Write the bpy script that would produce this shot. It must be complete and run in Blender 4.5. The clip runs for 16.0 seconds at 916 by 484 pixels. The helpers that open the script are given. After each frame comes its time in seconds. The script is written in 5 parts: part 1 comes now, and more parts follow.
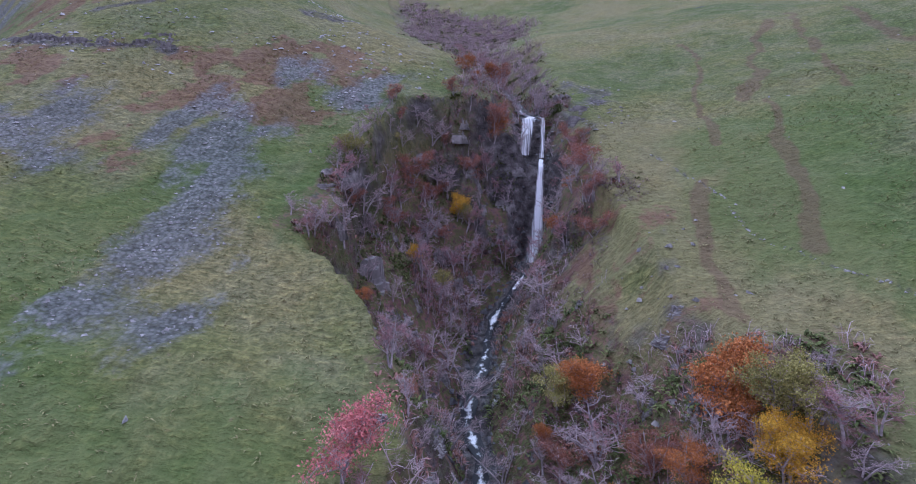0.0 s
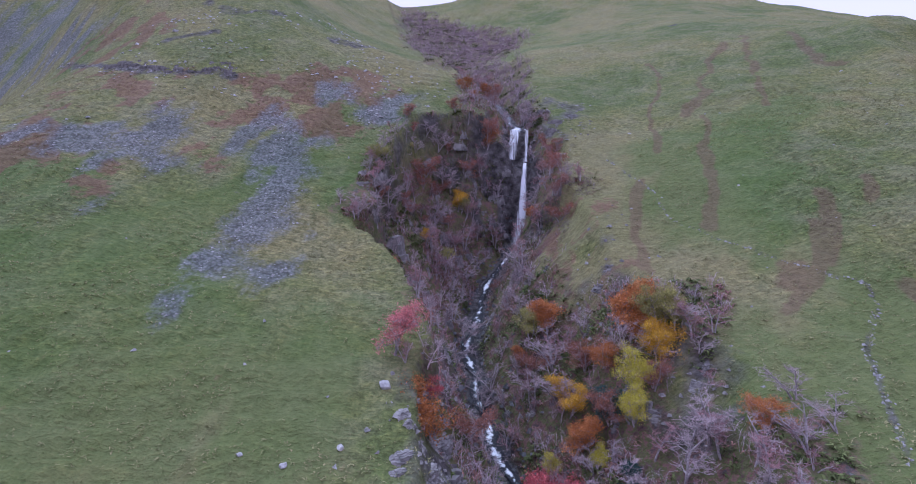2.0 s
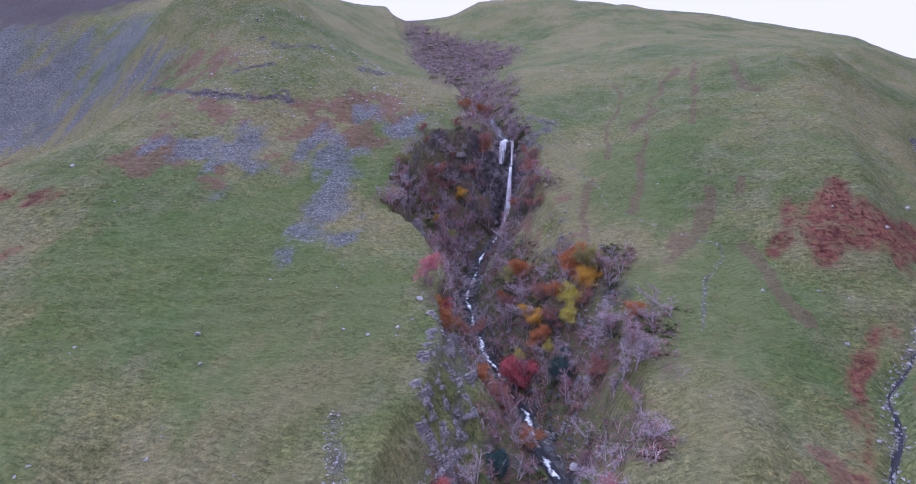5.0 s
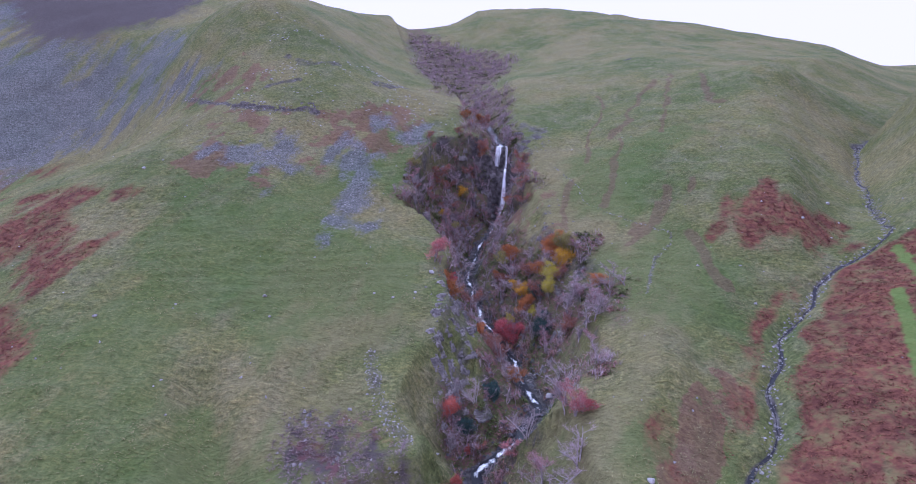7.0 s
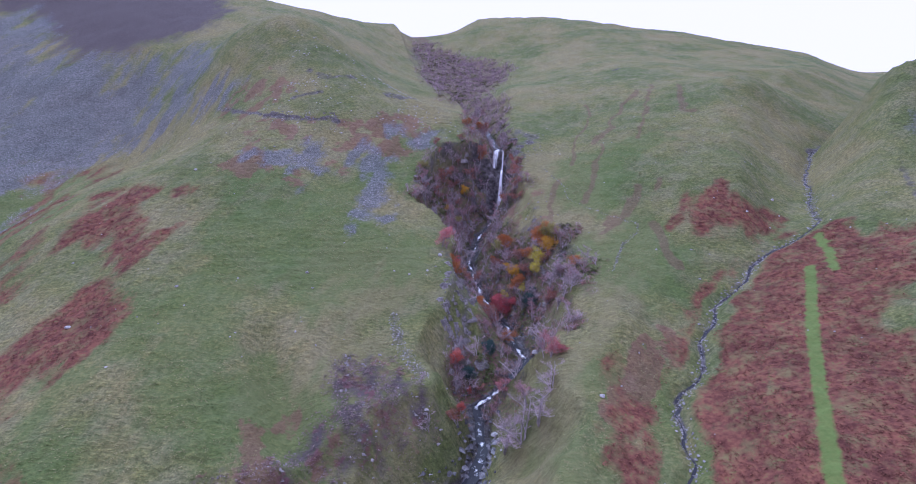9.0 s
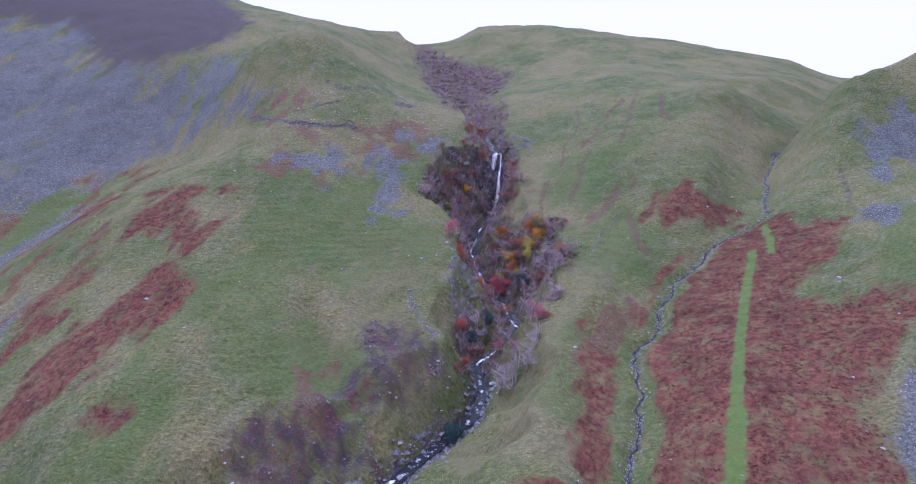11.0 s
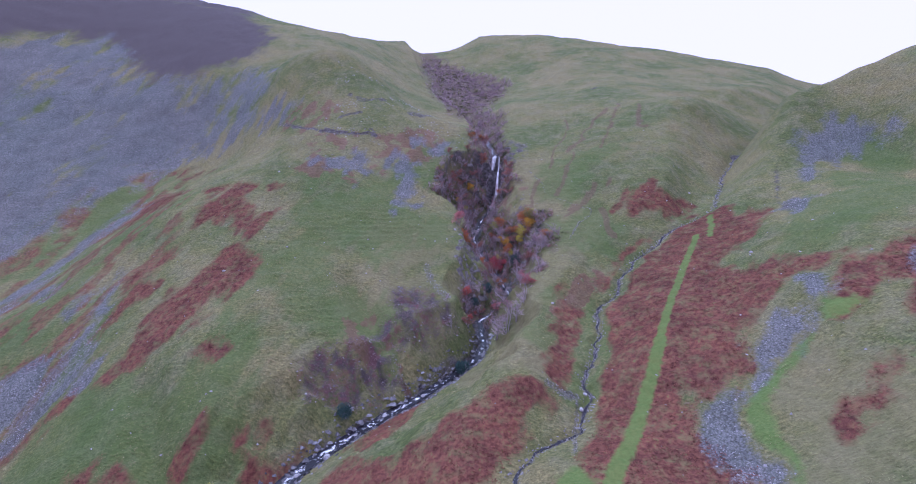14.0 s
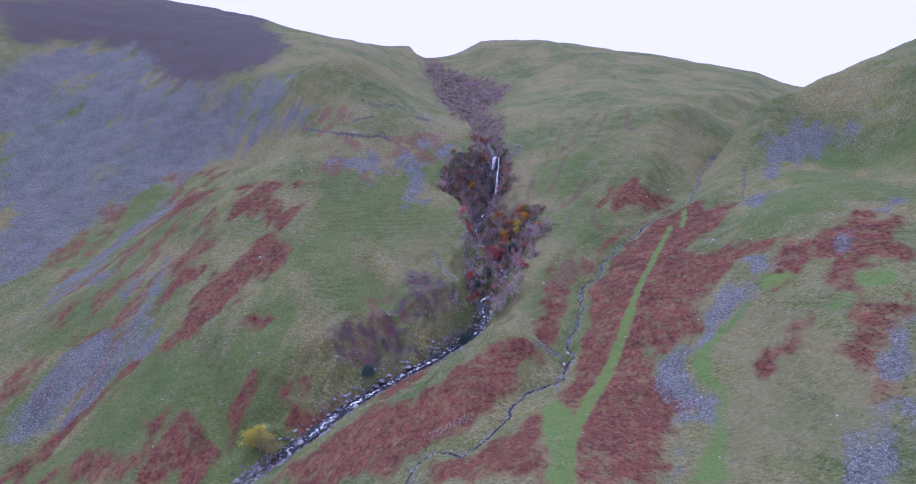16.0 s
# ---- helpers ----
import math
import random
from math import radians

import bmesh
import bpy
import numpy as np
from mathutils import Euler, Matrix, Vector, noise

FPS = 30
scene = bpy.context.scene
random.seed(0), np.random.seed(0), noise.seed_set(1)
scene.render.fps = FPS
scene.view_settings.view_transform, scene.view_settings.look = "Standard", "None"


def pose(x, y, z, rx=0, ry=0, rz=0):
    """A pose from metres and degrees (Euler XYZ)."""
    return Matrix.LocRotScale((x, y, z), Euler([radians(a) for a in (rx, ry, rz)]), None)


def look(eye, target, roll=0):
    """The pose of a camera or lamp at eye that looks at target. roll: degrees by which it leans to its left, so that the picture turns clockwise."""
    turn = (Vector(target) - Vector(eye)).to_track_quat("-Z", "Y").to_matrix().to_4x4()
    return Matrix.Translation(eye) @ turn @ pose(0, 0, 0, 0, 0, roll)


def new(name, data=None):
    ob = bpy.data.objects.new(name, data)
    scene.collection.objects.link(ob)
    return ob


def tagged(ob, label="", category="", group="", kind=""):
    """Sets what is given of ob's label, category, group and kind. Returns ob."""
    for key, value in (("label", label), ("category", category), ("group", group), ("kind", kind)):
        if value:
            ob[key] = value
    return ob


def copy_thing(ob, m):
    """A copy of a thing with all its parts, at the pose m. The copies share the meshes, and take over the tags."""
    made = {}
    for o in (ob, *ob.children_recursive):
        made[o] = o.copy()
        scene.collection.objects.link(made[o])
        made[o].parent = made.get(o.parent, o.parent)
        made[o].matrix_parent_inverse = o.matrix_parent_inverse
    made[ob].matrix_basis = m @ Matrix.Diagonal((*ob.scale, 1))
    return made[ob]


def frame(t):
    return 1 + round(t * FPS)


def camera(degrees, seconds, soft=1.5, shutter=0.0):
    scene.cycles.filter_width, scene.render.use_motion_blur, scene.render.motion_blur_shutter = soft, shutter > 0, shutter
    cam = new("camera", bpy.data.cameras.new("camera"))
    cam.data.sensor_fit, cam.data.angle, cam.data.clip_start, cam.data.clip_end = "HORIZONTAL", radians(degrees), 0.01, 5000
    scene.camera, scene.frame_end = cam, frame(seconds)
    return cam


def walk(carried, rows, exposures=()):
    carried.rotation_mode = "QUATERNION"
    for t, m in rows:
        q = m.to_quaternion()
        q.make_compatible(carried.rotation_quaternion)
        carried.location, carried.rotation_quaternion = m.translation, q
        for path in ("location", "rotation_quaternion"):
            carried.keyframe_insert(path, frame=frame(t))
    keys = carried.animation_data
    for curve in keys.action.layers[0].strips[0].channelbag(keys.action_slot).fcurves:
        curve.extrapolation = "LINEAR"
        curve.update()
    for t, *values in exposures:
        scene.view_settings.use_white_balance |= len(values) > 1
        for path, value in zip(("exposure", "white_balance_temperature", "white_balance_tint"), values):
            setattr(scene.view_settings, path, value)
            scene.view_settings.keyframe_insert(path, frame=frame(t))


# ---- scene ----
cam = camera(84.0, 16.0, soft=1.0, shutter=0.12)
# seconds, place, turn in degrees
PATH = [
    (0, 0.00, 0.00, 60.00, 82.500, -0.000, 0.000),
    (1, -0.28, -9.07, 60.07, 82.463, -0.060, -0.169),
    (2, -0.58, -18.25, 60.13, 82.446, -0.114, -0.307),
    (3, -0.91, -27.54, 60.18, 82.446, -0.162, -0.419),
    (4, -1.27, -36.94, 60.22, 82.460, -0.204, -0.505),
    (5, -1.66, -46.45, 60.25, 82.485, -0.240, -0.568),
    (6, -2.08, -56.08, 60.27, 82.518, -0.270, -0.611),
    (7, -2.53, -65.81, 60.29, 82.555, -0.296, -0.636),
    (8, -3.01, -75.65, 60.30, 82.593, -0.316, -0.644),
    (9, -3.51, -85.60, 60.29, 82.630, -0.333, -0.640),
    (10, -4.05, -95.66, 60.28, 82.662, -0.345, -0.623),
    (11, -4.61, -105.84, 60.26, 82.687, -0.353, -0.598),
    (12, -5.20, -116.12, 60.24, 82.701, -0.358, -0.567),
    (13, -5.82, -126.51, 60.20, 82.701, -0.359, -0.530),
    (14, -6.47, -137.01, 60.15, 82.683, -0.358, -0.492),
    (15, -7.14, -147.63, 60.10, 82.646, -0.354, -0.453),
    (16, -7.85, -158.35, 60.04, 82.586, -0.347, -0.418),
]
walk(cam, [(row[0], pose(*row[1:])) for row in PATH], exposures=[(0, 0.24, 4560, -6), (3, 0.32, 4570, 1), (7, 0.40, 4520, 4), (12, 0.44, 4460, 6), (16, 0.34, 4440, 8)])

# ---- light: an even, bright overcast sky ----
world = bpy.data.worlds.new("overcast_sky")
scene.world = world
world.use_nodes = True
wn, wl = world.node_tree.nodes, world.node_tree.links
sky = wn.new("ShaderNodeTexSky")
sky.sky_type, sky.sun_disc = "NISHITA", False
sky.sun_elevation, sky.sun_rotation = radians(68), radians(-35)
cloud = wn.new("ShaderNodeMixRGB")
cloud.inputs[0].default_value = 0.93
cloud.inputs[2].default_value = (9.8, 7.15, 9.0, 1)
wl.new(sky.outputs[0], cloud.inputs[1])
wl.new(cloud.outputs[0], wn["Background"].inputs[0])
wn["Background"].inputs[1].default_value = 0.1
sun = new("sun", bpy.data.lights.new("sun", "SUN"))
sun.data.energy, sun.data.angle, sun.data.color = 1.4, radians(50), (1.0, 0.96, 0.93)
sun.matrix_world = look((-18, 26, 80), (0, 0, 0))


# ---- materials ----
def nodes_of(name, rough_value=0.9):
    m = bpy.data.materials.new(name)
    m.use_nodes = True
    n = m.node_tree.nodes
    b = n["Principled BSDF"]
    b.inputs["Roughness"].default_value = rough_value
    b.inputs["Specular IOR Level"].default_value = 0.2
    return m, n, m.node_tree.links, b


def noise_node(n, l, scale, detail=4, source=None, rough_value=0.6):
    t = n.new("ShaderNodeTexNoise")
    t.inputs["Scale"].default_value, t.inputs["Detail"].default_value, t.inputs["Roughness"].default_value = scale, detail, rough_value
    if source is None:
        c = n.new("ShaderNodeTexCoord")
        source = c.outputs["Object"]
    l.new(source, t.inputs["Vector"])
    return t.outputs["Fac"]


def ramp(n, l, fac, stops):
    r = n.new("ShaderNodeValToRGB")
    e = r.color_ramp.elements
    while len(e) < len(stops):
        e.new(0.5)
    for el, (p, c) in zip(e, stops):
        el.position, el.color = p, (*c, 1)
    l.new(fac, r.inputs[0])
    return r.outputs[0]


def blend(n, l, fac, a, b, mode="MIX"):
    m = n.new("ShaderNodeMixRGB")
    m.blend_type = mode
    for socket, value in zip(m.inputs, (fac, a, b)):
        if isinstance(value, (int, float)):
            socket.default_value = value
        elif isinstance(value, tuple):
            socket.default_value = (*value, 1)
        else:
            l.new(value, socket)
    return m.outputs[0]


def calc(n, l, op, a, b=0.0, c=0.0, clamp=False):
    m = n.new("ShaderNodeMath")
    m.operation, m.use_clamp = op, clamp
    for socket, value in zip(m.inputs, (a, b, c)):
        if isinstance(value, (int, float)):
            socket.default_value = value
        else:
            l.new(value, socket)
    return m.outputs[0]


def edge(n, l, mask, breakup, sharp=2.2, amount=1.1):
    """A mask with a ragged edge: mask plus noise, sharpened."""
    s = calc(n, l, "MULTIPLY_ADD", breakup, amount, -0.5 * amount)
    s = calc(n, l, "ADD", mask, s)
    return calc(n, l, "MULTIPLY_ADD", calc(n, l, "SUBTRACT", s, 0.5), sharp, 0.5, clamp=True)


def relief(n, l, b, h, strength, dist):
    u = n.new("ShaderNodeBump")
    u.inputs["Strength"].default_value, u.inputs["Distance"].default_value = strength, dist
    l.new(h, u.inputs["Height"])
    l.new(u.outputs[0], b.inputs["Normal"])


def ground_material():
    m, n, l, b = nodes_of("fell_ground", 0.95)
    big, mid, fine, tuft = noise_node(n, l, 0.035, 3), noise_node(n, l, 0.22, 4), noise_node(n, l, 1.6, 5), noise_node(n, l, 0.8, 3)
    c = n.new("ShaderNodeTexCoord")
    stretch = n.new("ShaderNodeMapping")
    stretch.inputs["Scale"].default_value = (1.0, 3.2, 0.5)
    stretch.inputs["Rotation"].default_value = (0, 0, 0.35)
    l.new(c.outputs["Object"], stretch.inputs[0])
    lying = noise_node(n, l, 0.9, 4, stretch.outputs[0])
    grass = ramp(n, l, big, [(0.36, (0.122, 0.150, 0.050)), (0.5, (0.182, 0.186, 0.070)), (0.62, (0.236, 0.212, 0.096))])
    grass = blend(n, l, calc(n, l, "MULTIPLY", ramp(n, l, mid, [(0.42, (0, 0, 0)), (0.7, (1, 1, 1))]), 0.6), grass, (0.240, 0.228, 0.138))
    grass = blend(n, l, 0.45, grass, ramp(n, l, lying, [(0.3, (0.30, 0.32, 0.26)), (0.5, (0.95, 0.95, 0.95)), (0.72, (1.75, 1.6, 1.4))]), "MULTIPLY")
    grass = blend(n, l, 0.55, grass, ramp(n, l, fine, [(0.3, (0.35, 0.38, 0.3)), (0.55, (1, 1, 1)), (0.75, (1.6, 1.55, 1.4))]), "MULTIPLY")
    grain = noise_node(n, l, 4.2, 4)
    grass = blend(n, l, 0.5, grass, ramp(n, l, grain, [(0.32, (0.42, 0.44, 0.38)), (0.52, (1, 1, 1)), (0.7, (1.6, 1.55, 1.45))]), "MULTIPLY")
    at = {}
    for name in ("cover", "cover2", "cover3"):
        a = n.new("ShaderNodeAttribute")
        a.attribute_name = name
        s = n.new("ShaderNodeSeparateColor")
        l.new(a.outputs["Color"], s.inputs[0])
        at[name] = (*s.outputs, a.outputs["Alpha"])
    # straw-coloured grass, and the light painted on the spur crest
    dry_or_lit = edge(n, l, at["cover3"][3], mid, 1.2)
    grass = blend(n, l, calc(n, l, "MULTIPLY", dry_or_lit, 0.52), grass, blend(n, l, lying, (0.164, 0.148, 0.068), (0.290, 0.254, 0.130)))
    # lush grass; its deep green also darkens the lower west slope
    lush = edge(n, l, at["cover2"][0], mid, 1.6)
    col = blend(n, l, calc(n, l, "MULTIPLY", lush, 0.52), grass, blend(n, l, fine, (0.056, 0.098, 0.022), (0.134, 0.188, 0.048)))
    heather = edge(n, l, at["cover2"][1], fine, 2.0)
    col = blend(n, l, heather, col, blend(n, l, fine, (0.049, 0.043, 0.043), (0.146, 0.122, 0.114)))
    red = edge(n, l, at["cover3"][2], tuft, 3.0, 2.0)
    col = blend(n, l, calc(n, l, "MULTIPLY", red, 0.48), col, blend(n, l, fine, (0.118, 0.040, 0.046), (0.236, 0.088, 0.094)))
    soil = edge(n, l, at["cover2"][2], tuft, 2.2)
    col = blend(n, l, calc(n, l, "MULTIPLY", soil, 0.56), col, blend(n, l, fine, (0.092, 0.056, 0.043), (0.205, 0.125, 0.090)))
    wood = edge(n, l, at["cover3"][0], tuft, 2.5)
    litter = ramp(n, l, noise_node(n, l, 0.75, 7, None, 0.72), [(0.30, (0.021, 0.018, 0.021)), (0.40, (0.124, 0.078, 0.070)), (0.48, (0.114, 0.130, 0.047)), (0.56, (0.208, 0.117, 0.104)), (0.64, (0.078, 0.075, 0.072)), (0.74, (0.338, 0.299, 0.305))])
    col = blend(n, l, wood, col, litter)
    brack = edge(n, l, at["cover"][0], fine, 1.7)
    brown = ramp(n, l, noise_node(n, l, 1.1, 5), [(0.30, (0.074, 0.028, 0.022)), (0.45, (0.132, 0.054, 0.038)), (0.58, (0.182, 0.080, 0.051)), (0.70, (0.160, 0.138, 0.054))])
    brown = blend(n, l, 0.75, brown, ramp(n, l, noise_node(n, l, 0.16, 4), [(0.34, (0.62, 0.62, 0.66)), (0.5, (0.98, 0.98, 0.98)), (0.66, (1.18, 1.15, 1.08))]), "MULTIPLY")
    gaps = ramp(n, l, noise_node(n, l, 0.4, 4), [(0.48, (0, 0, 0)), (0.68, (0.62, 0.62, 0.62))])
    col = blend(n, l, brack, col, blend(n, l, gaps, brown, (0.176, 0.166, 0.068)))
    scree = calc(n, l, "MULTIPLY", edge(n, l, at["cover"][1], fine, 1.8, 1.2), 0.82)
    v = n.new("ShaderNodeTexVoronoi")
    v.inputs["Scale"].default_value = 3.2
    l.new(c.outputs["Object"], v.inputs["Vector"])
    stone = blend(n, l, 0.75, ramp(n, l, fine, [(0.3, (0.106, 0.110, 0.115)), (0.7, (0.275, 0.280, 0.290))]), ramp(n, l, v.outputs["Distance"], [(0.0, (1.25, 1.2, 1.2)), (0.45, (0.85, 0.85, 0.85)), (0.75, (0.3, 0.3, 0.3))]), "MULTIPLY")
    stone = blend(n, l, 0.5, stone, ramp(n, l, noise_node(n, l, 0.12, 5, None, 0.65), [(0.32, (0.45, 0.47, 0.5)), (0.5, (0.95, 0.95, 0.95)), (0.68, (1.25, 1.22, 1.22))]), "MULTIPLY")
    col = blend(n, l, scree, col, stone)
    rock = edge(n, l, at["cover"][2], mid, 2.5, 1.2)
    crag = ramp(n, l, noise_node(n, l, 0.9, 6), [(0.30, (0.026, 0.025, 0.025)), (0.5, (0.098, 0.088, 0.085)), (0.72, (0.227, 0.212, 0.205))])
    col = blend(n, l, rock, col, crag)
    trod = edge(n, l, at["cover3"][1], tuft, 2.0)
    col = blend(n, l, calc(n, l, "MULTIPLY", trod, 0.75), col, blend(n, l, fine, (0.080, 0.152, 0.028), (0.170, 0.250, 0.060)))
    l.new(col, b.inputs["Base Color"])
    h = calc(n, l, "ADD", calc(n, l, "MULTIPLY", lying, 0.45), calc(n, l, "MULTIPLY_ADD", fine, 0.4, calc(n, l, "MULTIPLY", grain, 0.22)))
    relief(n, l, b, h, 1.0, 0.75)
    l.new(calc(n, l, "MULTIPLY_ADD", brack, -0.6, 1.0), n["Bump"].inputs["Strength"])
    return m


def plain(name, dark, light, scale=3.0, rough_value=0.9, bump=0.3, vary=0.25, spec=0.2):
    """Two tones mottled by noise, lighter or darker from piece to piece."""
    m, n, l, b = nodes_of(name, rough_value)
    b.inputs["Specular IOR Level"].default_value = spec
    f = noise_node(n, l, scale, 5)
    col = ramp(n, l, f, [(0.3, dark), (0.7, light)])
    g, o = n.new("ShaderNodeNewGeometry"), n.new("ShaderNodeObjectInfo")
    r = calc(n, l, "MULTIPLY_ADD", g.outputs["Random Per Island"], 2 * vary, 1 - vary)
    r = calc(n, l, "MULTIPLY", r, calc(n, l, "MULTIPLY_ADD", o.outputs["Random"], 0.3, 0.85))
    cc = n.new("ShaderNodeCombineColor")
    for k in range(3):
        l.new(r, cc.inputs[k])
    l.new(blend(n, l, 1.0, col, cc.outputs[0], "MULTIPLY"), b.inputs["Base Color"])
    if bump:
        relief(n, l, b, f, bump, 0.05)
    return m


def water_material(name, foam_low, foam_high, streak, veil=False):
    """White broken water over dark peaty water; a veil lets the rock show between its strands."""
    m, n, l, b = nodes_of(name, 0.25)
    b.inputs["Specular IOR Level"].default_value = 0.14
    a = n.new("ShaderNodeAttribute")
    a.attribute_name = "foam"
    c = n.new("ShaderNodeTexCoord")
    k = n.new("ShaderNodeMapping")
    k.inputs["Scale"].default_value = streak
    l.new(c.outputs["Object"], k.inputs[0])
    f = noise_node(n, l, 1.0, 5, k.outputs[0], 0.7)
    s = calc(n, l, "ADD", calc(n, l, "MULTIPLY_ADD", f, 2.4, -1.2), a.outputs["Fac"])
    white = ramp(n, l, s, [(foam_low, (0, 0, 0)), (foam_high, (1, 1, 1))])
    l.new(blend(n, l, 1.0 if veil else white, (0.028, 0.027, 0.033), (0.88, 0.89, 0.92)), b.inputs["Base Color"])
    l.new(calc(n, l, "MULTIPLY_ADD", white, 0.4, 0.35), b.inputs["Roughness"])
    if veil:
        l.new(calc(n, l, "MULTIPLY_ADD", white, 0.92, 0.0, clamp=True), b.inputs["Alpha"])
    relief(n, l, b, f, 0.5, 0.1)
    return m


GROUND = ground_material()


# ---- relief of the fells ----
# control heights of the wide relief (every 105 m) and of the near one (every 28 m)
WIDE = [
    [-83.7, -53.8, -28.1, -10.7, -0.7, 5.3, 17.6, 44.6, 82.0, 122.1],
    [-67.6, -47.5, -23.9, -6.4, -1.2, 12.8, 39.7, 77.7, 117.5, 153.3],
    [-39.1, -41.7, -25.2, -5.4, -6.4, 24.9, 78.7, 120.8, 154.4, 180.3],
    [15.5, -20.1, -29.9, -14.7, 11.2, 22.8, 100.2, 163.0, 184.3, 196.5],
    [94.4, 73.6, 30.9, 8.2, 89.3, 64.3, 138.2, 175.3, 188.3, 197.8],
    [167.9, 158.6, 91.8, 160.1, 84.1, 122.6, 89.1, 107.2, 160.6, 183.0],
    [212.1, 213.5, 215.3, 193.5, 102.9, 156.9, 150.9, 134.2, 137.6, 149.2],
    [235.7, 226.7, 205.5, 150.7, 228.7, 214.2, 187.3, 163.6, 131.2, 115.8],
    [241.5, 213.1, 176.4, 142.0, 158.1, 150.8, 143.2, 127.3, 108.8, 91.9],
    [238.2, 196.5, 156.8, 125.4, 101.6, 93.3, 94.0, 91.3, 83.8, 72.6],
]
CLOSE = [
    [-2.4, -0.9, -0.0, -6.1, 0.2, 19.1, 6.6, 4.0, 4.8, 7.8, 9.5],
    [-4.9, -10.7, -13.0, -21.8, -6.4, 8.2, -7.0, 7.0, 8.6, 4.7, 6.1],
    [-3.1, -16.0, 3.2, 7.6, -3.6, 2.8, -0.1, 4.8, 7.7, -4.3, -3.7],
    [9.2, 8.2, 11.0, 11.7, -4.3, -9.4, -7.5, -5.8, 6.6, 3.2, -17.9],
    [13.4, 16.1, 15.6, 12.3, -0.8, -8.5, -7.6, -13.0, -11.6, -4.2, -32.1],
    [1.6, 23.8, 21.2, 14.8, -3.1, -11.3, -15.9, -1.0, -7.8, -11.9, -30.8],
    [-3.9, 10.4, 10.4, 15.3, 0.4, -6.2, -11.5, -5.7, -10.6, 12.2, 8.7],
    [-11.4, -16.3, 3.9, 20.7, 15.2, -1.8, -11.2, -4.3, -2.4, 9.6, 0.4],
    [-23.5, -3.5, 41.1, 41.4, -5.4, -9.5, -3.6, -3.2, 0.1, -5.6, -19.1],
]
# watercourses, from the top down: x, y, bed height, width to the rim on the left, on the right (looking up), steepness
GORGE_UPPER = [
    (-42, 420, 178, 30, 60, 0.9), (-34, 330, 168, 14, 55, 0.9), (-30, 290, 148, 9, 55, 0.9), (-18, 220, 118, 7, 48, 1.0), (-6, 175, 100, 6, 36, 1.0),
    (3, 140, 86, 5, 20, 1.2), (8.5, 112, 78, 4.5, 10, 1.3),
    (11, 78, 68, 5, 8, 1.5), (10.8, 75.5, 62, 6, 8, 1.8), (11.3, 73, 61, 7.5, 7, 1.8), (10.6, 70, 49, 9.5, 7, 1.8),
]
GORGE_MIDDLE = [
    (8.5, 65, 47.2, 12.5, 8, 1.2), (3.5, 58, 42, 14, 13, 1.1), (1.0, 44, 37.4, 13.5, 17, 1.2), (1.7, 40, 36.2, 9.8, 17, 1.25), (2.1, 35.5, 34.2, 7.6, 18, 1.3), (3.7, 29.5, 32, 8.5, 18, 1.4),
    (8, 17, 28.5, 11, 15, 1.3), (10.7, 6.5, 25.5, 17.5, 8, 1.05), (7, 1, 23.5, 16.5, 8, 1.0), (0.3, -3.2, 21, 10.5, 9, 1.0),
    (1.5, -10, 17.6, 7, 10, 1.2), (-1, -17, 15, 6.5, 17, 1.1), (-7.5, -22, 12.3, 8, 24, 1.05), (-16, -30, 10, 9, 25, 1.0), (-25.2, -36, 7.2, 10, 24, 1.0),
]
GORGE_LOWER = [
    (-32.4, -42, 5.0, 11, 20, 1.0), (-39.3, -50, 2.0, 12, 16, 1.0), (-45.4, -56, -0.8, 12, 12, 1.1), (-53, -63, -3.5, 12, 10, 1.1), (-110, -92, -16, 15, 15, 1), (-230, -150, -32, 20, 20, 1),
]
GORGE = GORGE_UPPER + GORGE_MIDDLE + GORGE_LOWER
GHYLL = [(340, 310, 142, 70, 70, 1), (230, 165, 98, 50, 60, 1.1), (160, 108, 80, 40, 42, 1.1), (112, 79, 69, 30, 22, 1.1), (85, 42, 55, 16, 16, 1.0), (60, 14, 44.5, 6, 8, 1.0)]
BECK = [(112, 79, 1.00), (96, 58, 1.00), (77.8, 26.4, 1.00), (70.8, 21.4, 1.00), (62.8, 18.3, 1.00), (54.9, 12.7, 1.00), (48.9, 7.6, 1.00), (45.1, 4.6, 1.00), (38.2, -4.1, 1.00), (35.9, -9.6, 1.00), (32.7, -13.8, 1.00), (29.4, -16.4, 1.00), (27.7, -18.7, 1.00), (27.2, -23.4, 1.00), (26.8, -27.5, 1.00), (17.7, -44.8, 1.00), (19.7, -48, 1.00), (17.8, -50.9, 0.97), (14.7, -56.4, 0.93), (6.6, -61.8, 0.89), (2.5, -68, 0.84), (-1.7, -73.9, 0.80), (-5.4, -78.3, 0.76), (-11, -74.4, 0.72), (-14, -75.6, 0.68), (-14.7, -81.6, 0.64), (-60, -95, 0.60)]
RUNNEL = [(38, 27, 0.6), (33, 17, 0.6), (30, 8, 0.5), (29, -12, 0.5)]
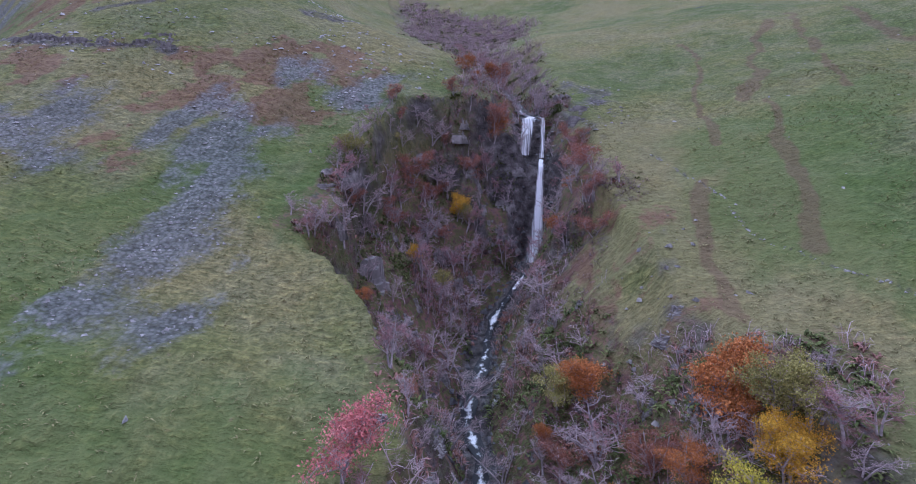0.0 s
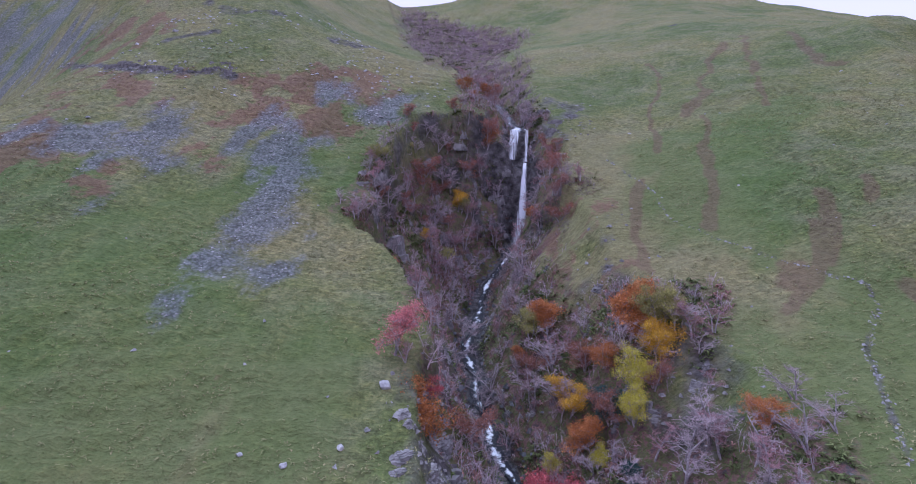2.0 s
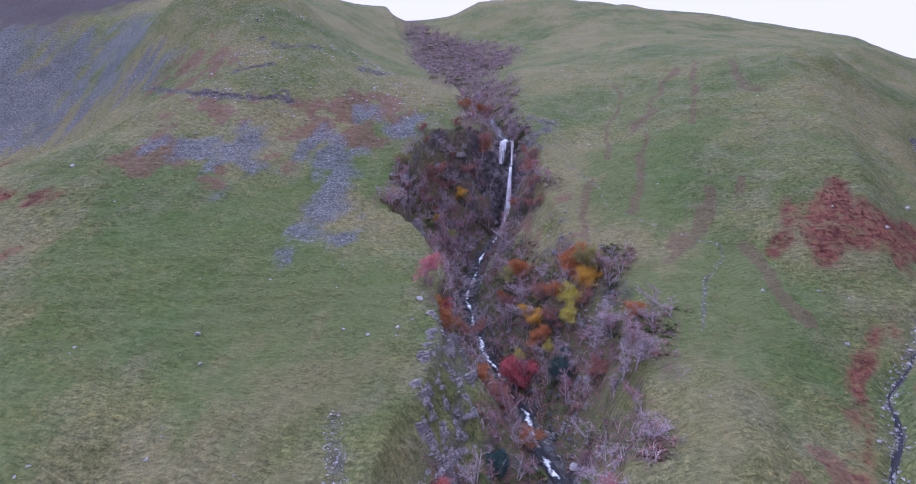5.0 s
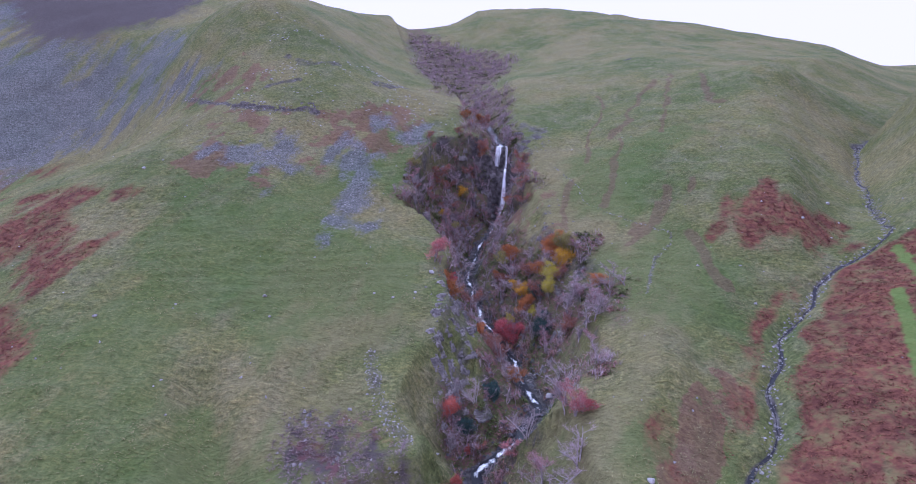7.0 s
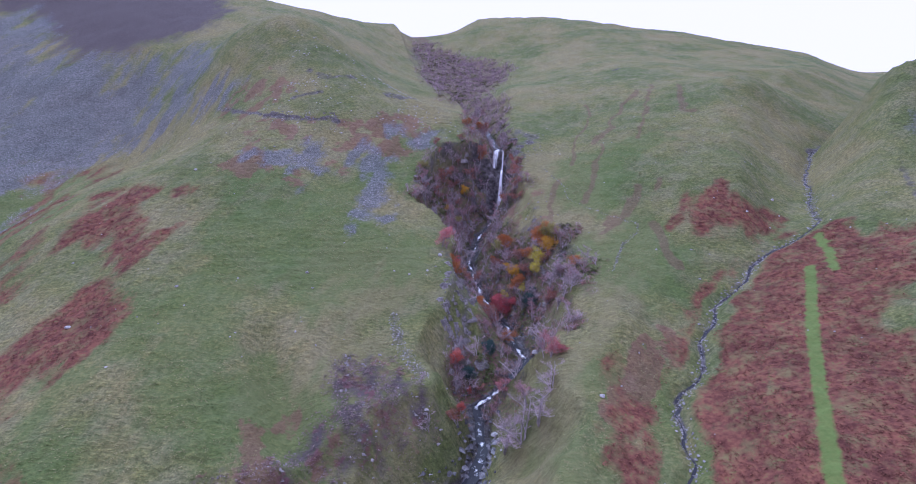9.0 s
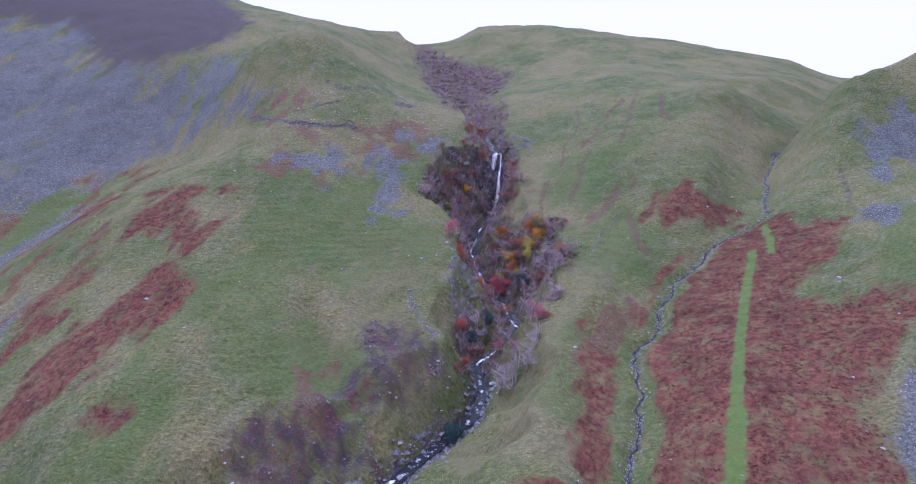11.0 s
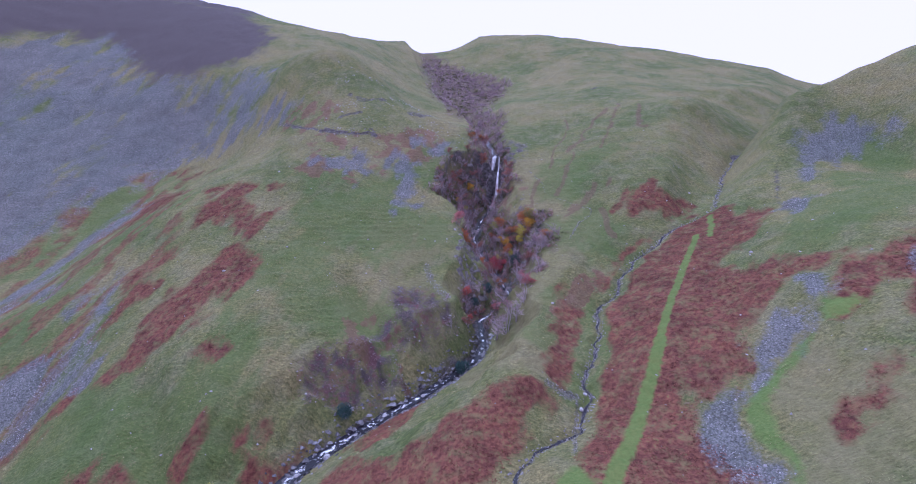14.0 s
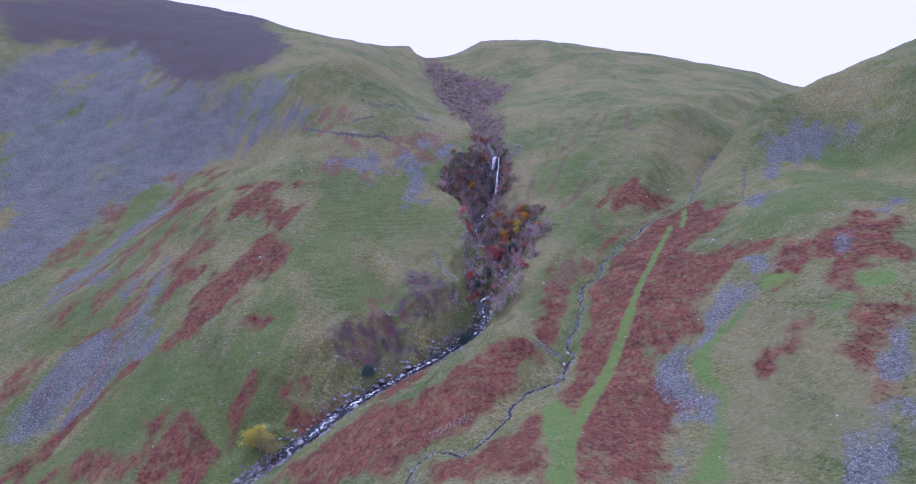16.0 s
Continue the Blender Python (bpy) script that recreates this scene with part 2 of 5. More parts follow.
# grooves (minus) and ribs of the west slope, metres
FOLDS = [[(-72.4, -31.9, -2.6), (-67.1, -39.4, -3.2), (-62.1, -47.3, -3.2), (-57.1, -53.8, -2.6)], [(-54.9, -34.8, 1.5), (-54, -41.5, 1.5), (-53.1, -47.2, 1.5)], [(-34.0, -4.5, -1.8), (-29.2, -12.6, -2.5), (-24.8, -19.6, -2.5), (-20.2, -24.3, -2.0)]]
SPUR = [(30, 12, 0.3), (24, -4, 0.9), (14.5, -14, 0.8), (9, -30, 0.8), (6, -48, 0.9), (-6, -62, 0.4)]


def bump4(u):
    return ((1 - u) ** 3 / 6, (3 * u ** 3 - 6 * u ** 2 + 4) / 6, (-3 * u ** 3 + 3 * u ** 2 + 3 * u + 1) / 6, u ** 3 / 6)


def lattice(heights, x0, y0, step, x, y):
    """Smooth relief from a net of control heights; flat outside."""
    net = np.array(heights, float)
    ny, nx = net.shape
    u = np.clip((x - x0) / step, 0, nx - 3 - 1e-6)
    v = np.clip((y - y0) / step, 0, ny - 3 - 1e-6)
    i, j = u.astype(int), v.astype(int)
    bu, bv = bump4(u - i), bump4(v - j)
    z = 0
    for a in range(4):
        for b in range(4):
            z = z + bv[a] * bu[b] * net[j + a, i + b]
    return z


def mottle(x, y, seed=0):
    """Value noise in -1..1, vectorised."""
    i, j = np.floor(x).astype(np.int64), np.floor(y).astype(np.int64)
    u, v = x - i, y - j
    u, v = u * u * (3 - 2 * u), v * v * (3 - 2 * v)

    def h(a, b):
        n = (a * 374761393 + b * 668265263 + seed * 974711) & 0x7FFFFFFF
        n = ((n ^ (n >> 13)) * 1274126177) & 0x7FFFFFFF
        return ((n ^ (n >> 16)) & 0xFFFF) / 32767.5 - 1
    return (h(i, j) * (1 - u) + h(i + 1, j) * u) * (1 - v) + (h(i, j + 1) * (1 - u) + h(i + 1, j + 1) * u) * v


def rough(x, y, octaves=4, seed=0):
    z, a = 0, 1.0
    for k in range(octaves):
        z = z + a * mottle(x * 2 ** k + 17.3 * k, y * 2 ** k - 9.1 * k, seed + k)
        a *= 0.5
    return z


def along(line, x, y):
    """Nearest place on a polyline: distance, side (plus: to the left when going down it), and its other columns there."""
    line = np.array(line, float)
    best = np.full(np.shape(x), 1e9)
    side = np.zeros(np.shape(x))
    vals = [np.zeros(np.shape(x)) for _ in range(line.shape[1] - 2)]
    for p, q in zip(line[:-1], line[1:]):
        dx, dy = q[0] - p[0], q[1] - p[1]
        s = np.clip(((x - p[0]) * dx + (y - p[1]) * dy) / (dx * dx + dy * dy), 0, 1)
        d = np.hypot(x - p[0] - s * dx, y - p[1] - s * dy)
        near = d < best
        best = np.where(near, d, best)
        side = np.where(near, np.sign((y - p[1]) * dx - (x - p[0]) * dy), side)
        for k in range(len(vals)):
            vals[k] = np.where(near, p[k + 2] + s * (q[k + 2] - p[k + 2]), vals[k])
    return best, side, vals


def base(x, y):
    return lattice(WIDE, -330, -260, 105, x, y) + lattice(np.pad(CLOSE, 2), -168, -128, 28, x, y)


def cut(line, x, y, z, crag):
    """A valley or gorge cut down from z to the bed of a watercourse: bed height, width to the rim on the left and right when looking up it, steepness."""
    d, side, (bed, wl, wr, steep) = along(line, x, y)
    w = np.where(side > 0, wr, wl) * (1 + (0.16 * mottle(x / 9, y / 9, 5) + 0.07 * mottle(x / 3.1, y / 3.1, 6)) * min(crag, 1) * (y < 125))
    top = np.maximum(z, bed + 0.3)
    low = (side < 0) * np.clip((-3 - y) / 14, 0, 1) * (crag > 1)
    steep = steep + 0.45 * low
    w = w * (1 + 0.25 * low)
    u = np.clip((d - 1.5) / np.maximum(w - 1.5, 0.5), 0, 1)
    crags = (mottle(x / 4.0, y / 4.0, 8) + 0.6 * mottle(x / 1.7, y / 1.7, 9)) * crag * np.where(side < 0, 1.25, 0.6) * np.clip(4 * u * (1 - u), 0, 1) * np.clip((z - bed) / 14, 0, 1) * np.clip((130 - y) / 25, 0, 1)
    lip = np.clip((u - 0.86) / 0.14, 0, 1)
    share = np.where(side < 0, 0.32 * np.clip((y - 12) / 12, 0, 1), 0.02) * (1 - low) * min(crag, 1) * np.clip((top - bed) / 10, 0, 1)
    inside = bed + (top - bed) * ((1 - share) * u ** (1 / steep) + share * lip * lip * (3 - 2 * lip)) + crags
    ease = np.clip((u - 0.6) / 0.4, 0, 1) ** 2 * np.clip((y - 110) / 30, 0, 1)
    if crag < 1:
        ease = np.clip((u - 0.25) / 0.75, 0, 1) ** 2
    inside = np.minimum(inside, top if crag > 1 else z)
    return np.where(u < 1, inside + (z - inside) * ease, z), u


def wander(y):
    """Sideways wriggle of the side beck."""
    return 0.9 * mottle(y / 5, 0 * y, 74) + 0.45 * mottle(y / 1.6, 0 * y, 75)


def carve(x, y, z):
    z, _ = cut(GHYLL, x, y, z, 0.3)
    z, u = cut(GORGE, x, y, z, 1.5)
    for line, half, deep in ((BECK, 1.3, 1.1), (RUNNEL, 2.0, 0.8)):
        d, _, (k,) = along(line, x - wander(y), y)
        z = z - deep * k * np.exp(-(d / half) ** 2 * 1.5) * (u >= 1)
    return z


def height(x, y):
    x, y = np.asarray(x, float), np.asarray(y, float)
    z = base(x, y)
    far = np.clip(np.hypot(x, y - 30) / 250, 0, 1)
    d, _, (k,) = along(SPUR, x, y)
    z = z + 3.2 * k * np.exp(-(d / 6.0) ** 2)
    for line in FOLDS:
        d, _, (k,) = along(line, x, y)
        z = z + k * np.exp(-(d / 3.2) ** 2)
    d, _, (k,) = along(BECK, x, y)
    z = z - 3.0 * k * np.exp(-(d / 8) ** 2) * np.clip((88 - x) / 35, 0, 1)
    z = z + 0.5 * rough(x / 13, y / 13, 3, 20) * (1 + 0.4 * far) + 0.17 * rough(x / 2.3, y / 2.3, 2, 30) * np.clip((150 - y) / 50, 0, 1)
    near = np.clip((150 - y) / 50, 0, 1)
    z = z + near * 0.26 * np.maximum(mottle(x / 0.9, y / 1.3, 33), 0) * (0.6 + 0.4 * mottle(x / 9, y / 9, 38)) + 0.07 * mottle(x / 0.45, y / 0.45, 34)
    z = z + 0.09 * np.sin(z * 5.2 + 2.5 * rough(x / 7, y / 7, 2, 35)) * np.clip(0.4 + rough(x / 18, y / 18, 2, 36), 0, 1)
    return carve(x, y, z)


# ---- cover of the ground, in plan ----
COVERS = {}


def patch(kind, outline):
    COVERS.setdefault(kind, []).append((np.array(outline, float), None))


def strip(kind, line, half):
    COVERS.setdefault(kind, []).append((np.array(line, float), half))


def inside(outline, x, y):
    """How deep a place lies inside an outline, in metres (minus: outside)."""
    odd = np.zeros(x.shape, bool)
    near = np.full(x.shape, 1e9)
    for (ax, ay), (bx, by) in zip(outline, np.roll(outline, -1, 0)):
        if ay != by:
            odd ^= ((ay > y) != (by > y)) & (x < (bx - ax) * (y - ay) / (by - ay) + ax)
        dx, dy = bx - ax, by - ay
        s = np.clip(((x - ax) * dx + (y - ay) * dy) / max(dx * dx + dy * dy, 1e-6), 0, 1)
        near = np.minimum(near, np.hypot(x - ax - s * dx, y - ay - s * dy))
    return np.where(odd, near, -near)


SOFT = {"bracken": 2.6, "scree": 2.9, "heather": 5, "ling": 2.5, "mosaic": 6, "rock": 3.0, "lush": 11, "redgrass": 6, "straw": 11, "scrub": 4, "soil": 1, "stones": 1, "green_path": 1}


def covered(kind, x, y):
    """0 to 1: how far a place is covered by this kind, with frayed edges and gaps."""
    away = np.clip(np.hypot(x, y + 20) / 120, 0.6, 2.5)
    jx, jy = x + 0.9 * away * rough(x / 6, y / 6, 3, 40), y + 0.9 * away * rough(x / 6, y / 6, 3, 50)
    out = np.zeros(x.shape)
    for shape, half in COVERS.get(kind, []):
        reach = 30 + (half or 0)
        lo, hi = shape.min(0) - reach, shape.max(0) + reach
        k = (jx > lo[0]) & (jx < hi[0]) & (jy > lo[1]) & (jy < hi[1])
        if not k.any():
            continue
        px, py = jx[k], jy[k]
        if half is None:
            soft = SOFT[kind] + 0.012 * np.hypot(*(shape.mean(0) - (0, -40))) + (0.02 if kind == "heather" else 0.04) * max(0, np.hypot(*(shape.mean(0) - (0, -40))) - 120)
            v = np.clip(0.5 + inside(shape, px, py) / (2 * soft), 0, 1)
        else:
            sway = 1.1 if kind == "soil" else 0.3
            d, _, _ = along(np.column_stack([shape, np.ones(len(shape))]), px * sway + x[k] * (1 - sway), py * sway + y[k] * (1 - sway))
            v = np.clip(1.25 - d / half * 0.75, 0, 1)
        out[k] = np.maximum(out[k], v)
    if kind == "scree":
        out = out - 0.12 * np.clip((-70 - x) / 25, 0, 1) * np.clip((85 - y) / 40, 0, 1) * (out > 0)
    if kind == "bracken":
        out = out - 0.05 * np.clip((-40 - x) / 20, 0, 1) * (out > 0)
    turn = np.where(x < 0, 0.26, 0.64)
    across, down = x * np.cos(turn) - y * np.sin(turn), x * np.sin(turn) + y * np.cos(turn)
    n = 0.6 * rough(x / 3.2, y / 3.2, 3, 70 + len(kind)) + 0.75 * rough(across / 2.6, down / 15, 3, 90 + len(kind))
    if kind in ("lush", "straw"):
        n = n + 2.0 * rough(x / 17, y / 17, 3, 97)
    if kind in ("redgrass", "soil"):
        n = n + (1.6 if kind == "redgrass" else 0.6) * rough(x / 5, y / 5, 3, 98)
    if kind == "scree":
        n = n + np.where(y > 70, 1.0, 2.4) * rough(across / 8, down / 45, 3, 95) * np.clip((-45 - x) / 50, 0, 1)
    return np.clip((out - 0.5) * 1.4 + 0.5 + {"scree": 0.58, "heather": 0.22, "bracken": 0.55, "scrub": 0.3, "ling": 0.3, "mosaic": 0.1, "redgrass": 0.85}.get(kind, 0.48) * n * (kind not in ("green_path", "stones")), 0, 1) * np.clip(out * 4, 0, 1)


patch("scree", [(-276.2, 154.8), (-273.1, 178.4), (-218.3, 190.8), (-173.7, 147.7), (-144.9, 143.2), (-109.5, 148.8), (-92.9, 116.6), (-108.3, 115), (-124.1, 107), (-137.8, 97.6), (-152.9, 83.1), (-161.8, 75.2), (-172.3, 59.4), (-174.8, 42.9), (-180.8, 33.3)])
patch("lush", [(-230.3, 95.2), (-226.2, 104.7), (-226.7, 121.8), (-226.6, 130.7), (-218.4, 114.4), (-215.3, 90.1), (-217.2, 78.6)])
patch("lush", [(-180.2, 75.1), (-173.3, 81), (-171.5, 91.6), (-166.5, 88), (-172, 74.6), (-176, 68.6)])
patch("scree", [(-91.6, 41.8), (-90.7, 31.3), (-93.4, 24.8), (-95.8, 16.1), (-98.1, 8.4), (-97.3, -0.5), (-98.2, -8.4), (-97.7, -13.2), (-91.6, -20.3), (-90.7, -25.5), (-94.9, -25.4), (-99.6, -26.9), (-102.7, -32.1), (-107.5, -34.2), (-104.7, -31.5), (-101.8, -26.1), (-102.1, -20.3), (-103.2, -17), (-103.1, -11.4), (-104.2, -6.4), (-113.2, 0.9), (-136.2, 17.7), (-125, 16.6), (-113.8, 15.4), (-104.1, 16.5), (-101.6, 24.2), (-96.5, 32.1), (-94.9, 41.3)])
patch("scree", [(-131, 77.7), (-133.9, 72.7), (-135.4, 61), (-141.3, 53.7), (-142.3, 39.7), (-138.2, 20.5), (-140.3, 11.9), (-138.6, -3.2), (-139.2, -9.4), (-145, 4.8), (-152.8, 25.5), (-154.7, 44.2), (-151.6, 58.2), (-147.7, 69), (-140.1, 79.6)])
patch("scree", [(-99.6, -26.9), (-106.3, -26.7), (-108.7, -30.3), (-110.6, -36.2), (-116.4, -40.2), (-117.4, -42.5), (-122, -36.9), (-122.1, -29.1), (-120.5, -22.7), (-119.7, -16.8), (-114.2, -14.8), (-107.8, -13.8), (-102.1, -20.3)])
patch("bracken", [(-143.6, 97.7), (-134.1, 102.2), (-114.8, 91.3), (-120, 90.1), (-133.4, 94.3)])
patch("bracken", [(-90.3, 41.5), (-85.4, 43.6), (-74, 37), (-76.8, 32.1), (-73.8, 26.3), (-66.9, 21), (-62, 22), (-63.6, 13.6), (-65.4, 9.9), (-70.4, 13.1), (-74.6, 19.4), (-82.2, 23.2), (-87.1, 22.5), (-89.5, 31.1), (-86, 33.2)])
patch("bracken", [(-74.4, 5.1), (-69.7, 8.3), (-63.8, 4.7), (-59.1, -1.5), (-59.4, -9.1), (-62.8, -11.8), (-65.6, -13.5), (-66, -16.9), (-67.5, -21.4), (-72.8, -22.3), (-76.5, -25), (-80.1, -24.2), (-80.9, -20.7), (-81, -17.2), (-85.4, -11.6), (-82.7, -9.8), (-81.6, -4.5), (-77.2, -4.2), (-76.2, 0.2)])
patch("bracken", [(-87.4, 15.6), (-86.9, 9.9), (-91.4, 6.7), (-95.7, 3.6), (-97, 0.6), (-98.6, 5.6), (-95.5, 11.2), (-92.2, 15)])
patch("bracken", [(-94.5, 3.2), (-87, 1.4), (-86.3, -4.1), (-93, -5.4), (-94.6, -9.1), (-96.3, -11), (-95.8, -15), (-97.6, -8.5), (-95.8, -3.4)])
patch("bracken", [(-62.6, -25.8), (-59.6, -25.4), (-54.7, -28.6), (-56.2, -30.8), (-60.9, -30.3), (-63.1, -28.5)])
patch("bracken", [(-76, -26.1), (-81.2, -28.3), (-87.2, -28.9), (-91, -30.6), (-94.1, -33.2), (-100.2, -35.8), (-104.8, -38.1), (-106.9, -43.2), (-109.1, -47.5), (-114.2, -46.4), (-116.4, -43.8), (-113.1, -40.8), (-108.8, -36.6), (-103.7, -32.9), (-99.7, -29.5), (-94.5, -27.3), (-88.4, -26.7), (-83, -24.9), (-79, -23.1)])
patch("bracken", [(-78.5, -47.1), (-73, -47), (-66.5, -49.4), (-62.7, -52), (-59.5, -55), (-57.9, -57.5), (-59.1, -60.3), (-74.5, -58.8), (-75.2, -55.3), (-74, -52.7)])
patch("bracken", [(-98.5, -48.4), (-86.1, -50.3), (-78.2, -54.6), (-77.1, -58.5), (-102.9, -50)])
patch("bracken", [(-104.7, -7.1), (-109.6, -8.1), (-114.2, -12.2), (-118.6, -13.5), (-112.6, -17.1), (-105.8, -17.1), (-104.5, -13.5)])
patch("bracken", [(-138, 6.1), (-132.9, 10.1), (-127.9, -2.6), (-131.4, -7.8), (-134.2, -1.5)])
patch("bracken", [(-134.8, -19.1), (-129.6, -14.9), (-127.5, -20), (-127.4, -24.4), (-129.9, -27.2), (-136.7, -18.8)])
patch("bracken", [(-120.5, -27), (-118.5, -23.2), (-115.2, -26.6), (-117.9, -28.5)])
patch("bracken", [(-130.8, 82.9), (-135.1, 75.1), (-132.7, 56.2), (-115.6, 38.6), (-105.5, 41.9), (-104.1, 49.1)])
patch("bracken", [(-172.5, 49.4), (-167.5, 59.6), (-160.7, 53.3), (-165.9, 43.4)])
patch("bracken", [(-188.2, 48.2), (-182.2, 52.9), (-176.8, 52), (-180.3, 44.1), (-185.8, 42.3)])
patch("heather", [(-320.7, 212.1), (-276.9, 242), (-243.1, 262.9), (-159, 238.1), (-130.1, 214.7), (-118.1, 188.6), (-121.2, 163.6), (-138.8, 154), (-157.5, 149.5), (-169.8, 146.8), (-196.5, 171.4), (-218.3, 190.8), (-249.3, 192), (-273.1, 178.4), (-289.2, 171.7)])
patch("mosaic", [(-159.3, 105.0), (-130.1, 101.3), (-91.2, 39.8), (-90.0, 13.6), (-90.5, -4.9), (-93.0, -19.5), (-102.5, -30.8), (-109.0, -32.8), (-177.5, 49.5), (-170.1, 75.9)])
patch("ling", [(-41.3, -33.2), (-36.1, -28.1), (-27.2, -21.6), (-20.8, -24.6), (-17.3, -26.9), (-21.3, -30.2), (-28.5, -34.8), (-35.3, -35.7)])
patch("ling", [(-21.8, -16.2), (-14.5, -10.4), (-5.6, -13.6), (-4.9, -14.6), (-12.6, -18.7), (-20.6, -20.7)])
strip("redgrass", [(-25.8, -17.9), (-21.1, -21.8), (-18.7, -25.5), (-16.9, -27.8)], 1.3)
# pale band painted along the spur crest, where its grass catches the light
strip("straw", [(34.8, 20.7), (23.4, 1.9), (14.3, -14.0), (9.0, -26.0), (6.0, -40.0)], 4.0)
patch("ling", [(-40.9, -32), (-35, -28.3), (-28.9, -27.7), (-21.4, -25.3), (-19.7, -26.9), (-25.5, -30.7), (-28.4, -31.4), (-33.7, -35.4), (-36.9, -37.2), (-37.1, -32.7)])
patch("ling", [(-22.3, -16.2), (-12.4, -12.9), (-5.5, -11.5), (-4.7, -14.4), (-10.6, -18.1), (-20.1, -22.9), (-24.8, -22.8), (-26.1, -19.3)])
patch("redgrass", [(-27.8, -18.2), (-23.2, -23.1), (-21.5, -24.5), (-17.3, -27.9), (-18.8, -28.9), (-22.9, -26), (-26.3, -24.2)])
patch("bracken", [(-48.7, -42.8), (-46.3, -41.7), (-44, -42.7), (-46.2, -47.1), (-49.2, -45.8)])
patch("bracken", [(-56.5, -42.3), (-54.6, -43.8), (-55.4, -47.4), (-56.4, -50), (-57, -51.9), (-57.6, -48.4), (-57, -44.7)])
patch("bracken", [(-42.3, -46.6), (-36.3, -43.9), (-34.2, -46.9), (-39, -49.4), (-42.8, -50.1), (-47.1, -48.7)])
strip("lush", [(-33.6, -7.5), (-30.5, -16.6), (-25.5, -24.3), (-21.5, -25.1)], 2.2)
patch("lush", [(-74.1, -33.2), (-71.6, -32.2), (-64.6, -41.2), (-59.5, -48.7), (-55.8, -53.3), (-58.9, -54.9), (-65.1, -48)])
patch("bracken", [(-43, -64.7), (-40.6, -61.2), (-34.7, -55.9), (-30.3, -52.8), (-25.5, -50.3), (-18.2, -58), (-12.2, -57.3), (-4.9, -53.9), (0.3, -51), (4.2, -50.3), (8.7, -50.7), (12.6, -50.7), (10.9, -53.6), (5.9, -58), (3.6, -62.7), (0.4, -66.5), (-2.5, -70.3), (-6.3, -74), (-11.5, -73.7), (-15.7, -73.6), (-17.6, -75.2), (-20.5, -76.3)])
patch("bracken", [(-26.7, -43.1), (-21.7, -38), (-16.4, -30.7), (-12.7, -28.1), (-15.9, -38.1), (-20.3, -50)])
patch("bracken", [(-11.3, -78.2), (-5.5, -80.3), (-1.6, -78.5), (1.7, -75.8), (5, -73.4), (8.5, -70.9), (9.5, -71.2), (6.8, -77.8), (6.1, -84.8), (5.9, -90.4), (4.5, -95.7), (-10.9, -87.3)])
patch("bracken", [(19.6, -13.5), (22.4, -11.7), (22.6, -13.7), (22.2, -17.5), (25.6, -17.6), (24.7, -21.9), (21.6, -24.9), (20.5, -28.9), (18.6, -31.1), (14.6, -33), (15.5, -28.8), (17.3, -22.8), (18.2, -17)])
patch("bracken", [(15.2, -29.3), (19.7, -27.2), (18.8, -32.3), (15.8, -44), (12.4, -48), (12.7, -42.1)])
patch("bracken", [(28.4, -8.8), (32.5, -3.3), (32.4, -6.1), (28.5, -12.3), (28.2, -15.5), (26, -17.6), (25.9, -14.4)])
patch("bracken", [(37.3, 2.3), (42, 6.9), (48.3, 8.6), (45.4, 5.9), (42.5, 3.1), (38, 0.1), (34.8, -2.7)])
patch("bracken", [(45, 25.6), (48.8, 30.4), (55.8, 35.6), (62, 36.9), (64, 32.5), (66.9, 32.5), (73.3, 33.7), (73.3, 31.3), (67.2, 25.7), (57.7, 22.8), (50.3, 23.2)])
patch("bracken", [(68.8, 25.1), (75.5, 21.5), (84.8, 8.4), (76.3, 0.8), (68.4, -8.1), (59.1, -15.7), (58.9, -23.2), (65.8, -21.6), (70.5, -26.9), (75.4, -31.1), (69.2, -35.5), (64.1, -34.7), (57.5, -38), (51.3, -42.4), (46.4, -47.4), (44.4, -53.2), (38.9, -57.8), (33.6, -56), (30.3, -61.9), (31.8, -68.2), (35, -73), (30.6, -76.3), (27.1, -82), (23.6, -85.1), (19.2, -94.2), (8.3, -96.2), (10.3, -87.7), (13.2, -75.6), (13.5, -69.9), (13.9, -63), (17.8, -50.7), (21.3, -43.9), (25.6, -34.9), (28.4, -23.5), (33.2, -7.9), (41.4, 2.3), (52.1, 12.6), (60.3, 19.2)])
patch("bracken", [(69, -39.4), (76, -34.6), (81.7, -34.5), (88.6, -32.7), (95, -31.8), (95.1, -35.4), (100.1, -36.1), (94.4, -41.3), (88.4, -45.5), (90.1, -52.3), (83.6, -59.9), (84.6, -54.9), (82.4, -51.6), (79.6, -53.8), (75, -53.5), (74.3, -57.6), (70.4, -60.5), (69.6, -57.7), (71.9, -52.8), (77.8, -47.9), (74, -46.1), (69.6, -46.8), (65.5, -47.4), (60.9, -48.7), (65.4, -45.5)])
patch("bracken", [(48.4, -68.9), (53.1, -66.3), (56.6, -65.7), (60.5, -63.7), (63.8, -62.9), (60.3, -66.5), (55.3, -69.4), (50.3, -71.1), (47.7, -71.9)])
